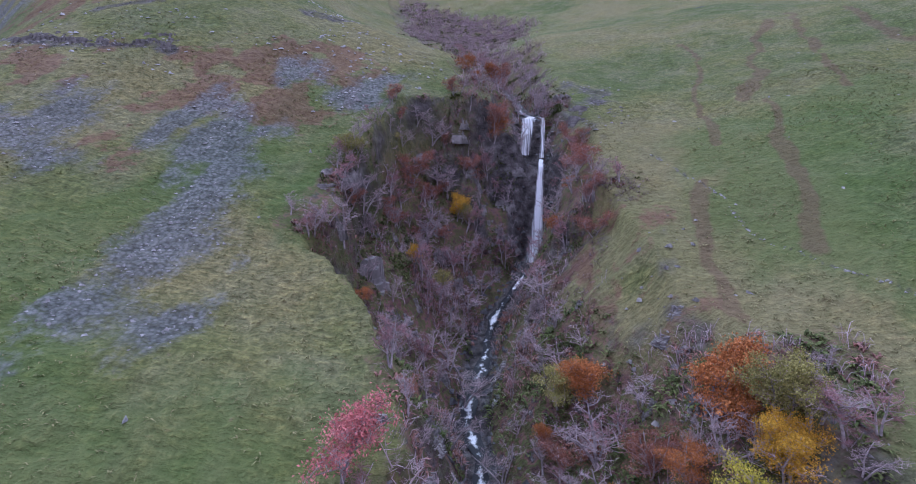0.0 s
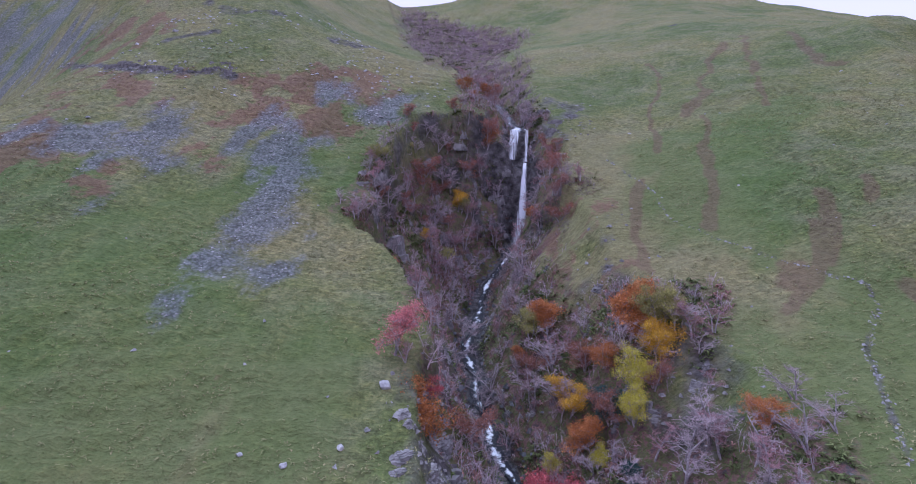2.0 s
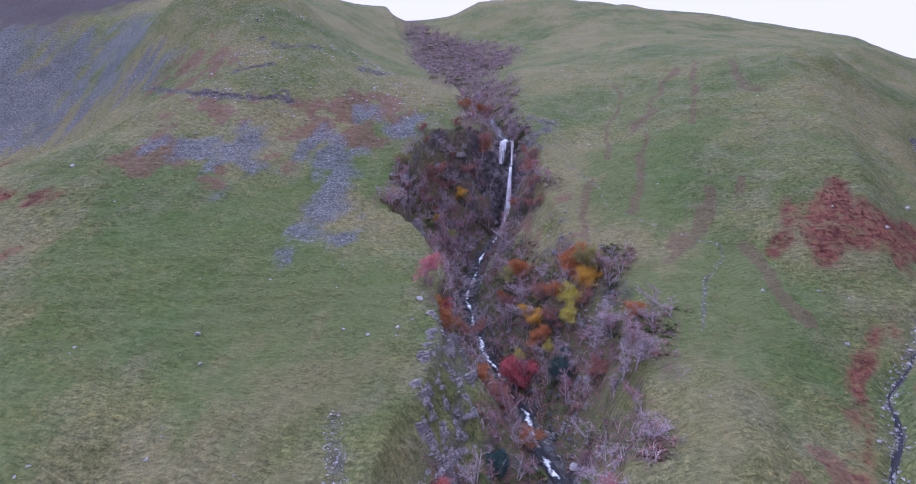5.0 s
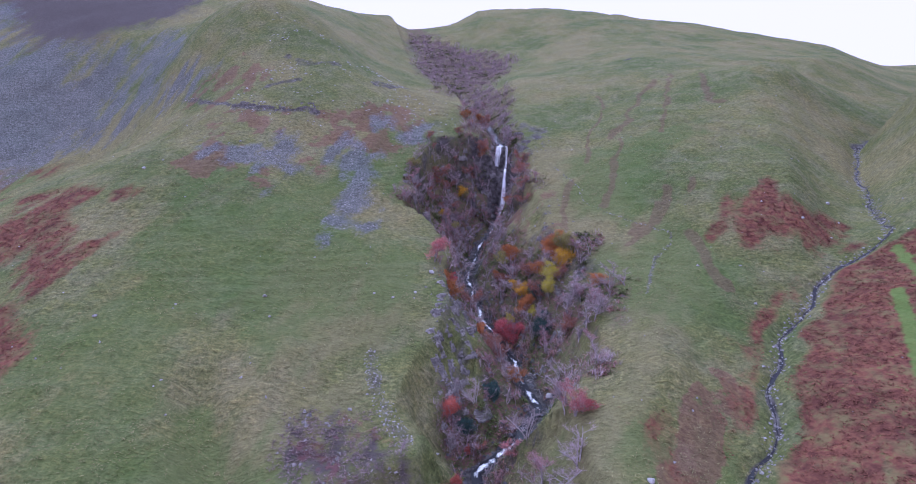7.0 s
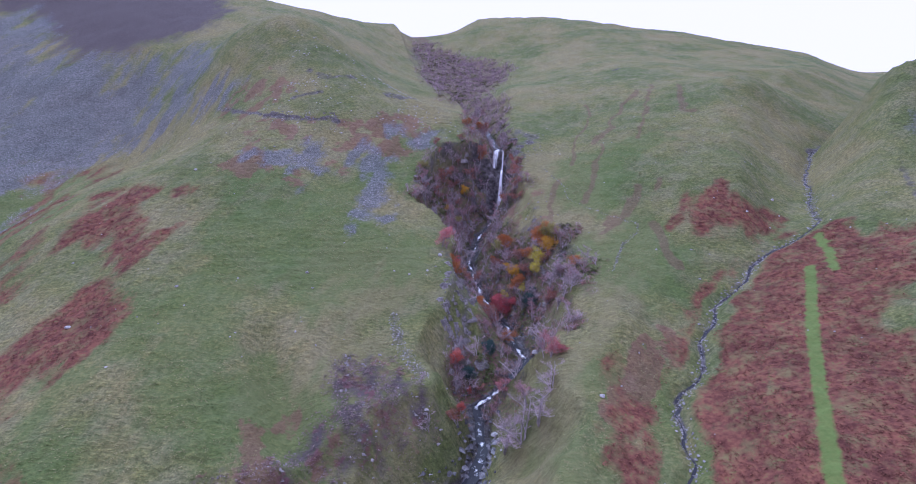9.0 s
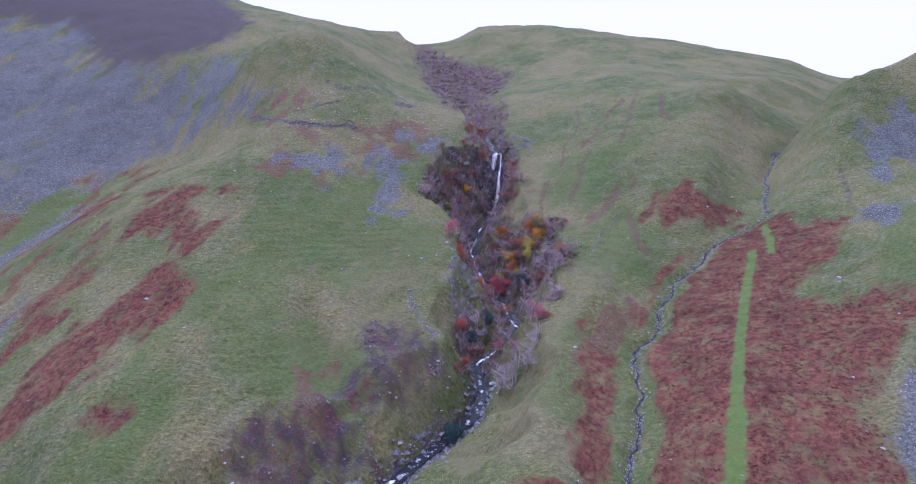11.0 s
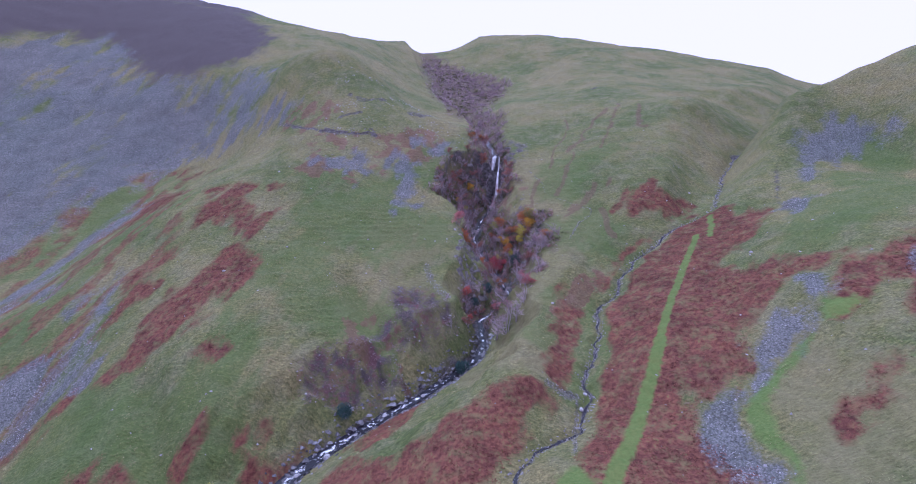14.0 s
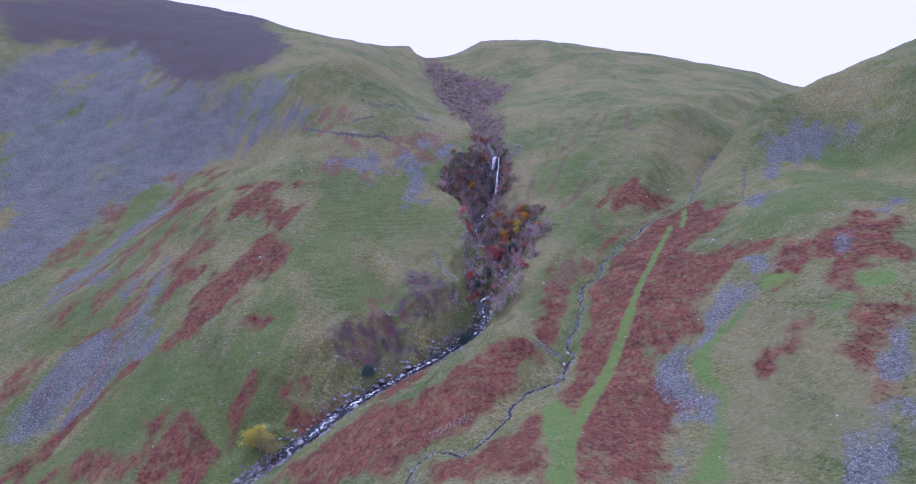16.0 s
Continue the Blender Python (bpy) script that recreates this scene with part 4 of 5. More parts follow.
FALL = water_material("falling_water", 0.10, 0.72, (5.5, 0.5, 0.16), True)


def ribbon(name, line, widths, foam, lift, material, across=5, drape=True, fade=0.85, power=2.0):
    """A strip of water along a line of (x, y, z); widths and foam run along it."""
    p = np.array(line, float)
    g = np.gradient(p[:, :2], axis=0)
    g /= np.maximum(np.hypot(g[:, 0], g[:, 1])[:, None], 1e-6)
    for _ in range(4):
        g[1:-1] = (g[:-2] + g[1:-1] * 2 + g[2:]) / 4
    g /= np.maximum(np.hypot(g[:, 0], g[:, 1])[:, None], 1e-6)
    side = np.stack([-g[:, 1], g[:, 0]], -1)
    k = np.linspace(-0.5, 0.5, across)
    w = np.interp(np.linspace(0, 1, len(p)), np.linspace(0, 1, len(widths)), widths)
    x = p[:, 0, None] + side[:, 0, None] * k * w[:, None]
    y = p[:, 1, None] + side[:, 1, None] * k * w[:, None]
    z = (ground_at(x.ravel(), y.ravel()).reshape(x.shape) if drape else p[:, 2, None] + 0 * x)
    if drape:
        z = 0.5 * z + 0.5 * np.minimum(z, np.median(z, axis=1, keepdims=True))
    z = z + lift + 0.06 * mottle(x * 3, y * 3, 3)
    me = sheet(name, x, y, z, material)
    f = np.interp(np.linspace(0, 1, len(p)), np.linspace(0, 1, len(foam)), foam)[:, None] * (1 - fade * np.abs(k * 2) ** power)
    colours(me, "foam", *([f + 0 * x] * 3))
    return me


def finer(line, step):
    p = np.array(line, float)
    s = np.concatenate([[0], np.cumsum(np.hypot(*np.diff(p[:, :2], axis=0).T))])
    t = np.arange(0, s[-1], step)
    return np.stack([np.interp(t, s, p[:, c]) for c in range(p.shape[1])], -1)


def water(name, label, category, mesh):
    tagged(new(name, mesh), label, category, kind="structure")


upper = finer([q[:3] for q in GORGE[5:8]], 0.5)
upper[:, 0] += 0.5 * np.sin(upper[:, 1] * 0.5)
water("water_upper_beck", "white cascading beck above the waterfall lip", "stream", ribbon("water_upper_beck", upper, [0.8, 1.0, 1.2], [0.0, 0.22, 0.35], 0.2, FOAM))
lower = finer([q[:3] for q in GORGE[11:29]], 0.4)
lower[:, 0] += 0.5 * mottle(lower[:, 1] / 2.2, 0 * lower[:, 1], 71) + 0.2 * mottle(lower[:, 1] / 0.8, 0 * lower[:, 1], 72)
falls = np.interp(lower[:, 1], [-60, -25, -10, 20, 30, 60, 66], [0.36, 0.30, 0.20, 0.20, 0.30, 0.32, 0.6]) + 0.16 * mottle(lower[:, 1] / 1.3, 0 * lower[:, 1], 73)
beck_width = np.interp(lower[:, 1], [-60, -30, -10, 20, 45, 66], [2.4, 1.8, 1.0, 0.7, 0.55, 0.5])
# places where the beck falls white: x, y, length, whiteness, width
for fx1, fy1, long, white, wide in [(6.7, 64.2, 1.6, 0.75, 0.7), (3.6, 60.0, 1.2, 0.8, 1.3), (1.6, 51.0, 2.0, 0.5, 1.6), (1.0, 45.5, 1.5, 0.55, 1.3), (1.8, 41.7, 1.4, 0.7, 1.2), (1.4, 37.6, 1.3, 0.6, 1.0), (2.2, 35.8, 1.0, 0.6, 1.0), (3.5, 32.4, 1.6, 0.7, 1.2), (4.3, 29.4, 2.0, 0.8, 2.4), (8.8, 16.7, 1.2, 0.75, 1.1), (9.4, 13.3, 1.0, 0.7, 1.0), (10.7, 9.5, 1.4, 0.8, 1.1), (3.8, 0.4, 2.0, 0.75, 1.6), (1.8, -2.0, 1.2, 0.85, 2.0), (2.6, -7.5, 1.5, 0.5, 1.6), (-10.5, -22.6, 2.5, 0.35, 1.8), (-19.5, -30.3, 2.0, 0.35, 2), (-31.2, -41.7, 2.0, 0.55, 2), (-41.0, -51.5, 3, 0.35, 2.4)]:
    k = np.exp(-(0.4 * (np.arange(len(lower)) - np.argmin(np.hypot(lower[:, 0] - fx1, lower[:, 1] - fy1))) / (1.5 * long)) ** 2)
    falls = np.maximum(falls, 0.9 * white * k)
    beck_width = np.maximum(beck_width, min(wide, 1.05) * k)
# half as wide again: dark margins stand for wet rock and deep shade
water("water_lower_beck", "tumbling white beck in a rocky bed", "stream", ribbon("water_lower_beck", lower, beck_width * 1.5, falls, 0.3, FOAM, 9, True, 1.3, 1.2))
side_beck = finer([q[:2] + (0,) for q in BECK], 0.5)
side_beck[:, 0] += wander(side_beck[:, 1])
water("water_side_beck", "narrow dark side beck among stones", "stream", ribbon("water_side_beck", side_beck, np.clip(0.24 + 0.34 * mottle(side_beck[:, 1] / 1.4, side_beck[:, 0] / 1.4, 76), 0.08, 0.75), [-0.35, 0.0, 0.02], 0.08, FOAM, 3))

water("waterfall_main", "tall white waterfall veil spreading over a dark cliff", "waterfall", ribbon("waterfall_main", finer([(11.8, 73.0, 62.2), (11.5, 71.6, 61.2), (11.1, 70.0, 56), (10.7, 68.8, 51), (10.3, 67.6, 47.9), (10.0, 66.6, 47.5)], 0.15), [0.6, 0.8, 1.1, 1.7, 2.6, 3.0], [1.0, 0.95, 0.9, 0.8, 0.66, 0.45], 0, FALL, 9, False))
water("waterfall_upper_west", "white upper fall beside the lip", "waterfall", ribbon("waterfall_upper_west", finer([(11.0, 78.2, 68.7), (10.4, 76.2, 68.2), (9.7, 74.9, 65.5), (9.4, 74.0, 62.6)], 0.12), [1.0, 1.9, 2.2, 1.7], [0.6, 0.75, 0.6, 0.6], 0, FALL, 7, False))
water("waterfall_upper_east", "thin strand of the upper fall", "waterfall", ribbon("waterfall_upper_east", finer([(11.6, 78.2, 68.7), (12.4, 76.0, 68.2), (12.2, 74.6, 65), (11.9, 73.2, 62.4)], 0.12), [0.5, 0.6, 0.7, 0.8], [0.3, 0.45, 0.45, 0.5], 0, FALL, 5, False))


# ---- trees ----
def raw_mesh(name, verts, faces, material, smooth=False):
    me = bpy.data.meshes.new(name)
    faces = np.asarray(faces, np.int32)
    k = faces.shape[1]
    me.vertices.add(len(verts))
    me.vertices.foreach_set("co", np.asarray(verts, np.float32).ravel())
    me.loops.add(faces.size)
    me.polygons.add(len(faces))
    me.loops.foreach_set("vertex_index", faces.ravel())
    me.polygons.foreach_set("loop_start", np.arange(0, faces.size, k, dtype=np.int32))
    me.polygons.foreach_set("use_smooth", np.full(len(faces), smooth))
    me.update()
    me.materials.append(material)
    return me


def tubes(segments, sides):
    """Tapered rods from rows of x0 y0 z0 r0 x1 y1 z1 r1."""
    s = np.array(segments, float)
    a, ra, b, rb = s[:, 0:3], s[:, 3], s[:, 4:7], s[:, 7]
    d = b - a
    d /= np.maximum(np.linalg.norm(d, axis=1)[:, None], 1e-6)
    u = np.cross(d, np.where(abs(d[:, 2:3]) < 0.9, [[0, 0, 1]], [[1, 0, 0]]))
    u /= np.linalg.norm(u, axis=1)[:, None]
    v = np.cross(d, u)
    ang = np.arange(sides) * 2 * np.pi / sides
    ring = np.cos(ang)[None, :, None] * u[:, None] + np.sin(ang)[None, :, None] * v[:, None]
    verts = np.concatenate([a[:, None] + ring * ra[:, None, None], b[:, None] + ring * rb[:, None, None]], 1).reshape(-1, 3)
    o = np.arange(len(s))[:, None] * 2 * sides
    k = np.arange(sides)[None]
    q = np.stack([o + k, o + (k + 1) % sides, o + sides + (k + 1) % sides, o + sides + k], -1).reshape(-1, 4)
    return verts, q


def rod(rng, p, way, length, r0, r1, parts, wander, lift):
    """A wandering branch: rows for tubes, and the points along it."""
    rows, pts = [], [np.array(p, float)]
    way = np.array(way, float)
    for k in range(parts):
        way = way + rng.normal(0, wander, 3) + (0, 0, lift)
        way /= np.linalg.norm(way)
        q = pts[-1] + way * length / parts
        ra, rb = r0 + (r1 - r0) * k / parts, r0 + (r1 - r0) * (k + 1) / parts
        rows.append((*pts[-1], ra, *q, rb))
        pts.append(q)
    return rows, pts, way


def grow(seed, tall=5.0, stems=2, spread=0.6, low=0.25, limbs=8, twigs=8):
    rng = np.random.default_rng(seed)
    thick, thin, tips = [], [], []
    for s in range(stems):
        a = rng.uniform(0, 2 * np.pi)
        lean = rng.uniform(0.1, 0.45) * spread * (1.4 if stems > 1 else 0.6)
        rows, pts, _ = rod(rng, (0.08 * math.cos(a), 0.08 * math.sin(a), -0.5), (lean * math.cos(a), lean * math.sin(a), 1), tall * rng.uniform(0.75, 0.95) + 0.5, 0.025 * tall, 0.008 * tall, 6, 0.13, 0.03)
        thick += rows
        n = max(4, limbs // stems + 1)
        for k in range(n):
            t = low + (1 - low) * (k + rng.uniform(0, 0.8)) / n
            i = min(5, int(t * 6))
            p = pts[i] + (pts[i + 1] - pts[i]) * (t * 6 - i if t * 6 - i < 1 else 1)
            b = rng.uniform(0, 2 * np.pi)
            up = rng.uniform(0.15, 0.75)
            length = tall * spread * rng.uniform(0.5, 0.8) * (1.05 - 0.55 * t)
            r = 0.0135 * tall * (1.1 - 0.6 * t)
            rows, bp, _ = rod(rng, p, (math.cos(b), math.sin(b), up), length, r, r * 0.35, 4, 0.2, 0.06)
            thick += rows
            for m in range(twigs):
                j = rng.integers(1, 5)
                c = rng.uniform(0, 2 * np.pi)
                rows, tp, _ = rod(rng, bp[j], (math.cos(c), math.sin(c), rng.uniform(0.0, 0.9)), length * rng.uniform(0.35, 0.6), r * 0.5, r * 0.28, 2, 0.26, 0.05)
                thin += rows
                for h in range(6):
                    e = rng.uniform(0, 2 * np.pi)
                    f = tp[rng.integers(0, 3)] * 0.5 + tp[rng.integers(1, 3)] * 0.5
                    rows, ep, _ = rod(rng, f, (math.cos(e), math.sin(e), rng.uniform(-0.1, 0.9)), length * rng.uniform(0.2, 0.45), r * 0.27, r * 0.15, 1, 0.25, 0.04)
                    thin += rows
                    tips += ep[1:]
    return thick, thin, np.array(tips)


def leaves(rng, spots, count, size, jitter):
    """Small folded leaf sprays about the given spots."""
    c = spots[rng.integers(0, len(spots), count)] + rng.normal(0, jitter, (count, 3))
    a, b = rng.normal(0, 1, (count, 3)), rng.normal(0, 1, (count, 3))
    a /= np.linalg.norm(a, axis=1)[:, None]
    b = np.cross(a, b)
    b /= np.linalg.norm(b, axis=1)[:, None]
    s = size * rng.uniform(0.5, 1.3, (count, 1))
    up = np.cross(a, b) * s * 0.35
    verts = np.stack([c - a * s, c - b * s * 0.55 + up, c + a * s, c + b * s * 0.55 + up], 1).reshape(-1, 3)
    return verts, np.arange(count * 4).reshape(-1, 4)


def part(name, mesh, parent, label=""):
    ob = new(name, mesh)
    ob.parent = parent
    return tagged(ob, label)


BARK = plain("grey_bark", (0.204, 0.178, 0.183), (0.480, 0.422, 0.430), 6.0, 0.9, 0.4)
TWIG = plain("lilac_twigs", (0.296, 0.228, 0.238), (0.538, 0.430, 0.444), 2.0, 0.9, 0)
PINK = plain("reddish_twigs", (0.269, 0.149, 0.159), (0.478, 0.284, 0.296), 2.0, 0.9, 0)
LEAF = {
    "rosy": plain("rosy_leaves", (0.390, 0.124, 0.130), (0.624, 0.260, 0.254), 0.7, 0.8, 0, 0.4),
    "crimson": plain("crimson_leaves", (0.325, 0.065, 0.075), (0.546, 0.150, 0.159), 0.7, 0.8, 0, 0.4),
    "scarlet": plain("scarlet_leaves", (0.34, 0.075, 0.055), (0.52, 0.17, 0.13), 0.7, 0.8, 0, 0.4),
    "rust": plain("rust_leaves", (0.221, 0.094, 0.065), (0.403, 0.189, 0.130), 0.7, 0.8, 0, 0.45),
    "amber": plain("amber_leaves", (0.338, 0.124, 0.039), (0.546, 0.247, 0.091), 0.7, 0.8, 0, 0.4),
    "gold": plain("gold_leaves", (0.46, 0.25, 0.026), (0.72, 0.47, 0.06), 0.7, 0.8, 0, 0.4),
    "yellow": plain("yellow_leaves", (0.40, 0.34, 0.035), (0.66, 0.60, 0.10), 0.7, 0.8, 0, 0.4),
    "olive": plain("olive_leaves", (0.247, 0.227, 0.072), (0.468, 0.429, 0.156), 0.7, 0.8, 0, 0.4),
    "evergreen": plain("evergreen_leaves", (0.034, 0.072, 0.065), (0.098, 0.153, 0.138), 0.9, 0.6, 0, 0.4),
}
LOOKS = {
    "rosy": "rowan with thinning rosy red leaves on the gorge rim", "crimson": "rowan in crimson autumn leaf in the gorge", "scarlet": "small rowan in scarlet autumn leaf",
    "rust": "tree with rust-brown autumn leaves among bare branches", "amber": "birch in amber orange autumn leaf", "gold": "birch in golden autumn leaf",
    "yellow": "small tree in bright yellow autumn leaf", "olive": "tree with pale yellow-green thinning leaves", "evergreen": "dense dark evergreen holly bush",
    "bare": "leafless grey tree with spreading pale branches", "ruddy": "leafless tree with reddish twigs",
}
MODELS = {}


def stand(kind, k):
    """A first tree of a kind and shape, 5 m tall, with its parts."""
    rng = np.random.default_rng(100 + k)
    seed = 1000 + 37 * k + sum(map(ord, kind))
    shape = [(2, 0.62, 0.3), (3, 0.75, 0.22), (1, 0.5, 0.35)][k % 3]
    thick, thin, tips = grow(seed, 5.0, shape[0], shape[1], shape[2], 11, 6 if kind in ("bare", "ruddy") else 5)
    top = new("holly_bush" if kind == "evergreen" else "tree")
    tagged(top, LOOKS[kind], "bush" if kind == "evergreen" else "tree", "trees of the gorge")
    part("trunk", raw_mesh("trunk", *tubes(thick, 5), BARK, True), top)
    if kind in ("bare", "ruddy"):
        part("crown", raw_mesh("crown", *tubes(thin, 3), PINK if kind == "ruddy" else TWIG, True), top)
    elif kind == "evergreen":
        n = 420
        spots = rng.normal(0, 1, (n, 3))
        spots *= (rng.uniform(0.35, 1, (n, 1)) ** 0.5) / np.linalg.norm(spots, axis=1)[:, None]
        spots = spots * (2.3, 2.3, 2.2) * (1 + 0.25 * np.sin(spots[:, :1] * 5 + spots[:, 1:2] * 4)) + (0, 0, 2.5)
        part("crown", raw_mesh("crown", *leaves(rng, spots, 5200, 0.13, 0.25), LEAF[kind]), top, "dark glossy foliage")
    else:
        tagged(part("branchwork", raw_mesh("branchwork", *tubes(thin, 3), TWIG, True), top), kind="stuff")
        part("crown", raw_mesh("crown", *leaves(rng, tips, 3800 if kind in ("rosy", "rust") else 7500, 0.082, 0.24), LEAF[kind]), top)
    return top


def plant(kind, spots):
    """Trees of one kind: rows of x, y, height."""
    rng = np.random.default_rng(sum(map(ord, kind)) + round(1000 * abs(spots[0][0])))
    for x, y, h in spots:
        k = int(rng.integers(0, 4 if kind in ("bare", "ruddy") else 2))
        m = Matrix.LocRotScale((x, y, float(ground_at(x, y)[0]) - 0.05), Euler((rng.normal(0, 0.06), rng.normal(0, 0.06), rng.uniform(0, 6.3))), Vector((1.0, 1.0, rng.uniform(0.85, 1.1))) * (h / 5.0))
        if (kind, k) in MODELS:
            copy_thing(MODELS[kind, k], m)
        else:
            MODELS[kind, k] = stand(kind, k)
            MODELS[kind, k].matrix_basis = m
            MODELS[kind, k].scale = (1, 1, 1)
            MODELS[kind, k].matrix_basis = m


# x, y, height in metres
plant("rosy", [(-5.7, 22.5, 4.8), (12.0, -9.4, 3.8), (5.1, -5.3, 3.1)])
plant("ruddy", [(-4.6, 21.7, 2.2), (13.1, 7.0, 4.9), (22.5, 13.5, 5.3), (16.8, 15.0, 4.5), (20.5, 25.3, 4.5), (7.9, -12.1, 6.8), (7.1, 32.0, 4.6), (9.5, 27.4, 3.9), (-11.6, 45.4, 4.4), (11.7, 53.9, 4.7), (10.8, 58.0, 3.9), (-7.0, 63.2, 5.8), (-4.1, 55.3, 4.5), (-12.9, 43.5, 2.7), (14.5, 70.1, 5.0), (4.2, 72.3, 4.6), (-2.2, 69.5, 4.5), (-8.5, 61.7, 4.8), (9.9, 33.3, 4.1), (9.9, 38.4, 3.4), (5.9, 33.1, 5.2), (7.5, 30.6, 4.4), (6.6, 32.9, 4.4), (4.9, 30.3, 4.2), (7.1, 23.5, 4.4), (19.1, 16.5, 4.8), (22.2, 11.6, 4.1), (15.6, 20.2, 4.7), (20.6, 21.6, 4.1), (19.0, 8.2, 4.0)])
plant("ruddy", [(22.7, 25.8, 3.8), (20.6, 25.2, 3.7), (8.9, 127.0, 5.2)])
plant("crimson", [(-2.8, 22.5, 2.3), (7.5, 22.0, 5.9), (13.5, -9.5, 4.5)])
plant("amber", [(-2.3, 19.4, 5.4), (5.0, 73.1, 3.7), (6.7, 37.5, 2.0), (15.5, 29.8, 5.0), (13.8, 28.4, 3.1), (-8.8, 46.5, 2.6)])
plant("rust", [(-6.0, 66.4, 4.7), (5.2, 73.2, 4.5), (12.3, 30.1, 3.6), (12.3, 30.3, 3.7), (5.3, 13.2, 4.9), (1.4, 0.1, 1.8), (15.7, 13.8, 4.0), (-2.6, -11.6, 3.2), (15.8, 70.2, 4.0), (13.8, 51.4, 3.5), (16.1, 13.9, 2.6)])
plant("gold", [(-0.2, 66.6, 4.2), (10.4, 28.8, 4.0), (17.4, 26.1, 3.4), (10.1, 26.8, 3.9), (17.6, 25.2, 5.4), (-4.9, 55.8, 3.0)])
plant("olive", [(1.4, 66.9, 3.5), (8.2, 38.8, 6.1), (18.6, 27.5, 6.2), (19.5, 26.6, 5.5), (-47.3, -55.4, 9.0), (-1.9, 57.4, 3.5)])
plant("yellow", [(15.1, 24.7, 3.5), (8.1, 24.3, 3.0), (11.7, 22.3, 3.0), (14.8, 22.7, 4.4), (-49.8, -54.4, 9.0)])
plant("evergreen", [(13.2, 25.0, 3.2), (12.9, 17.7, 3.2), (3.6, 6.3, 4.7), (-0.5, 1.2, 4.2), (-4.2, -20.9, 5.5), (-29.0, -35.6, 5.0), (-3.9, -19.9, 4.6), (12.5, 26.3, 3.0), (13.6, 19.9, 2.4)])
plant("scarlet", [(-2.9, 0.4, 3.9), (-0.3, -0.3, 2.1), (-1.9, -9.7, 2.8)])
plant("bare", [(11.0, -7.9, 4.2), (11.7, -6.7, 5.6), (7.0, -6.0, 4.0), (17.7, 8.3, 5.0), (18.5, 6.9, 4.9), (18.8, 17.9, 4.7), (24.4, 17.0, 3.7), (19.6, 8.2, 4.1), (16.5, 8.1, 3.7), (15.5, 27.9, 4.7), (6.8, -17.0, 8.9), (4.5, -16.4, 7.2), (9.0, -17.7, 7.0), (11.1, -15.0, 5.4), (-8.2, -11.7, 3.7), (-6.9, -14.9, 3.4), (-10.6, 46.6, 5.8), (-9.4, 55.9, 5.3), (-2.9, 27.2, 3.7), (-1.7, 45.6, 5.2), (0.3, 46.0, 5.3), (2.4, 35.1, 5.1), (3.6, 37.7, 4.6), (9.0, 49.8, 4.5), (6.6, 49.5, 4.9), (-3.8, 63.9, 5.1), (-10.3, 55.4, 4.8), (-1.3, 68.3, 5.3), (1.3, 64.2, 5.1), (-7.9, 64.4, 4.2)])
plant("bare", [(-3.5, 69.7, 5.3), (-7.2, 66.2, 3.4), (14.2, 84.3, 6.8), (12.4, 82.2, 5.1), (6.9, 71.2, 4.1), (2.9, 62.0, 3.7), (4.9, 67.0, 4.4), (0.4, 54.1, 3.4), (13.3, 34.7, 3.9), (19.1, 11.3, 4.7), (16.7, 16.9, 4.9), (25.3, 13.8, 3.0), (20.6, 24.1, 2.7), (12.6, 80.1, 4.1), (10.1, 114.6, 4.1), (7.5, 130.1, 3.9), (6.6, 139.0, 4.0), (12.2, 99.0, 3.3), (10.8, 117.3, 4.9), (7.0, 141.4, 5.6), (13.4, 97.2, 5.6)])


# ---- stones, outcrops and low growth ----
STONE = plain("pale_gritstone", (0.189, 0.181, 0.181), (0.448, 0.429, 0.426), 2.5, 0.9, 0.5)
WETSTONE = plain("dark_wet_rock", (0.046, 0.044, 0.052), (0.182, 0.176, 0.182), 2.0, 0.55, 0.5, 0.3, 0.4)
BECKSTONE = plain("beck_stone", (0.10, 0.10, 0.105), (0.31, 0.30, 0.305), 2.0, 0.8, 0.5, 0.35)
CRAG = plain("lichened_crag", (0.110, 0.102, 0.100), (0.430, 0.402, 0.385), 1.8, 0.95, 0.7)
FERN = plain("dead_bracken", (0.122, 0.049, 0.034), (0.235, 0.100, 0.066), 0.5, 0.9, 0, 0.35)
BLADE = plain("fell_grass", (0.143, 0.153, 0.060), (0.358, 0.312, 0.159), 0.35, 0.9, 0, 0.4)
HEATH = plain("dead_heather", (0.17, 0.128, 0.126), (0.34, 0.262, 0.256), 0.6, 0.9, 0, 0.5)
SCRUB = plain("dark_scrub", (0.078, 0.104, 0.036), (0.208, 0.224, 0.081), 0.5, 0.9, 0, 0.5)
LITTER = plain("russet_scrub", (0.176, 0.098, 0.083), (0.364, 0.202, 0.169), 0.5, 0.9, 0, 0.5)
BRUSH = plain("grey_brushwood", (0.312, 0.242, 0.254), (0.562, 0.452, 0.476), 0.6, 0.9, 0, 0.4)


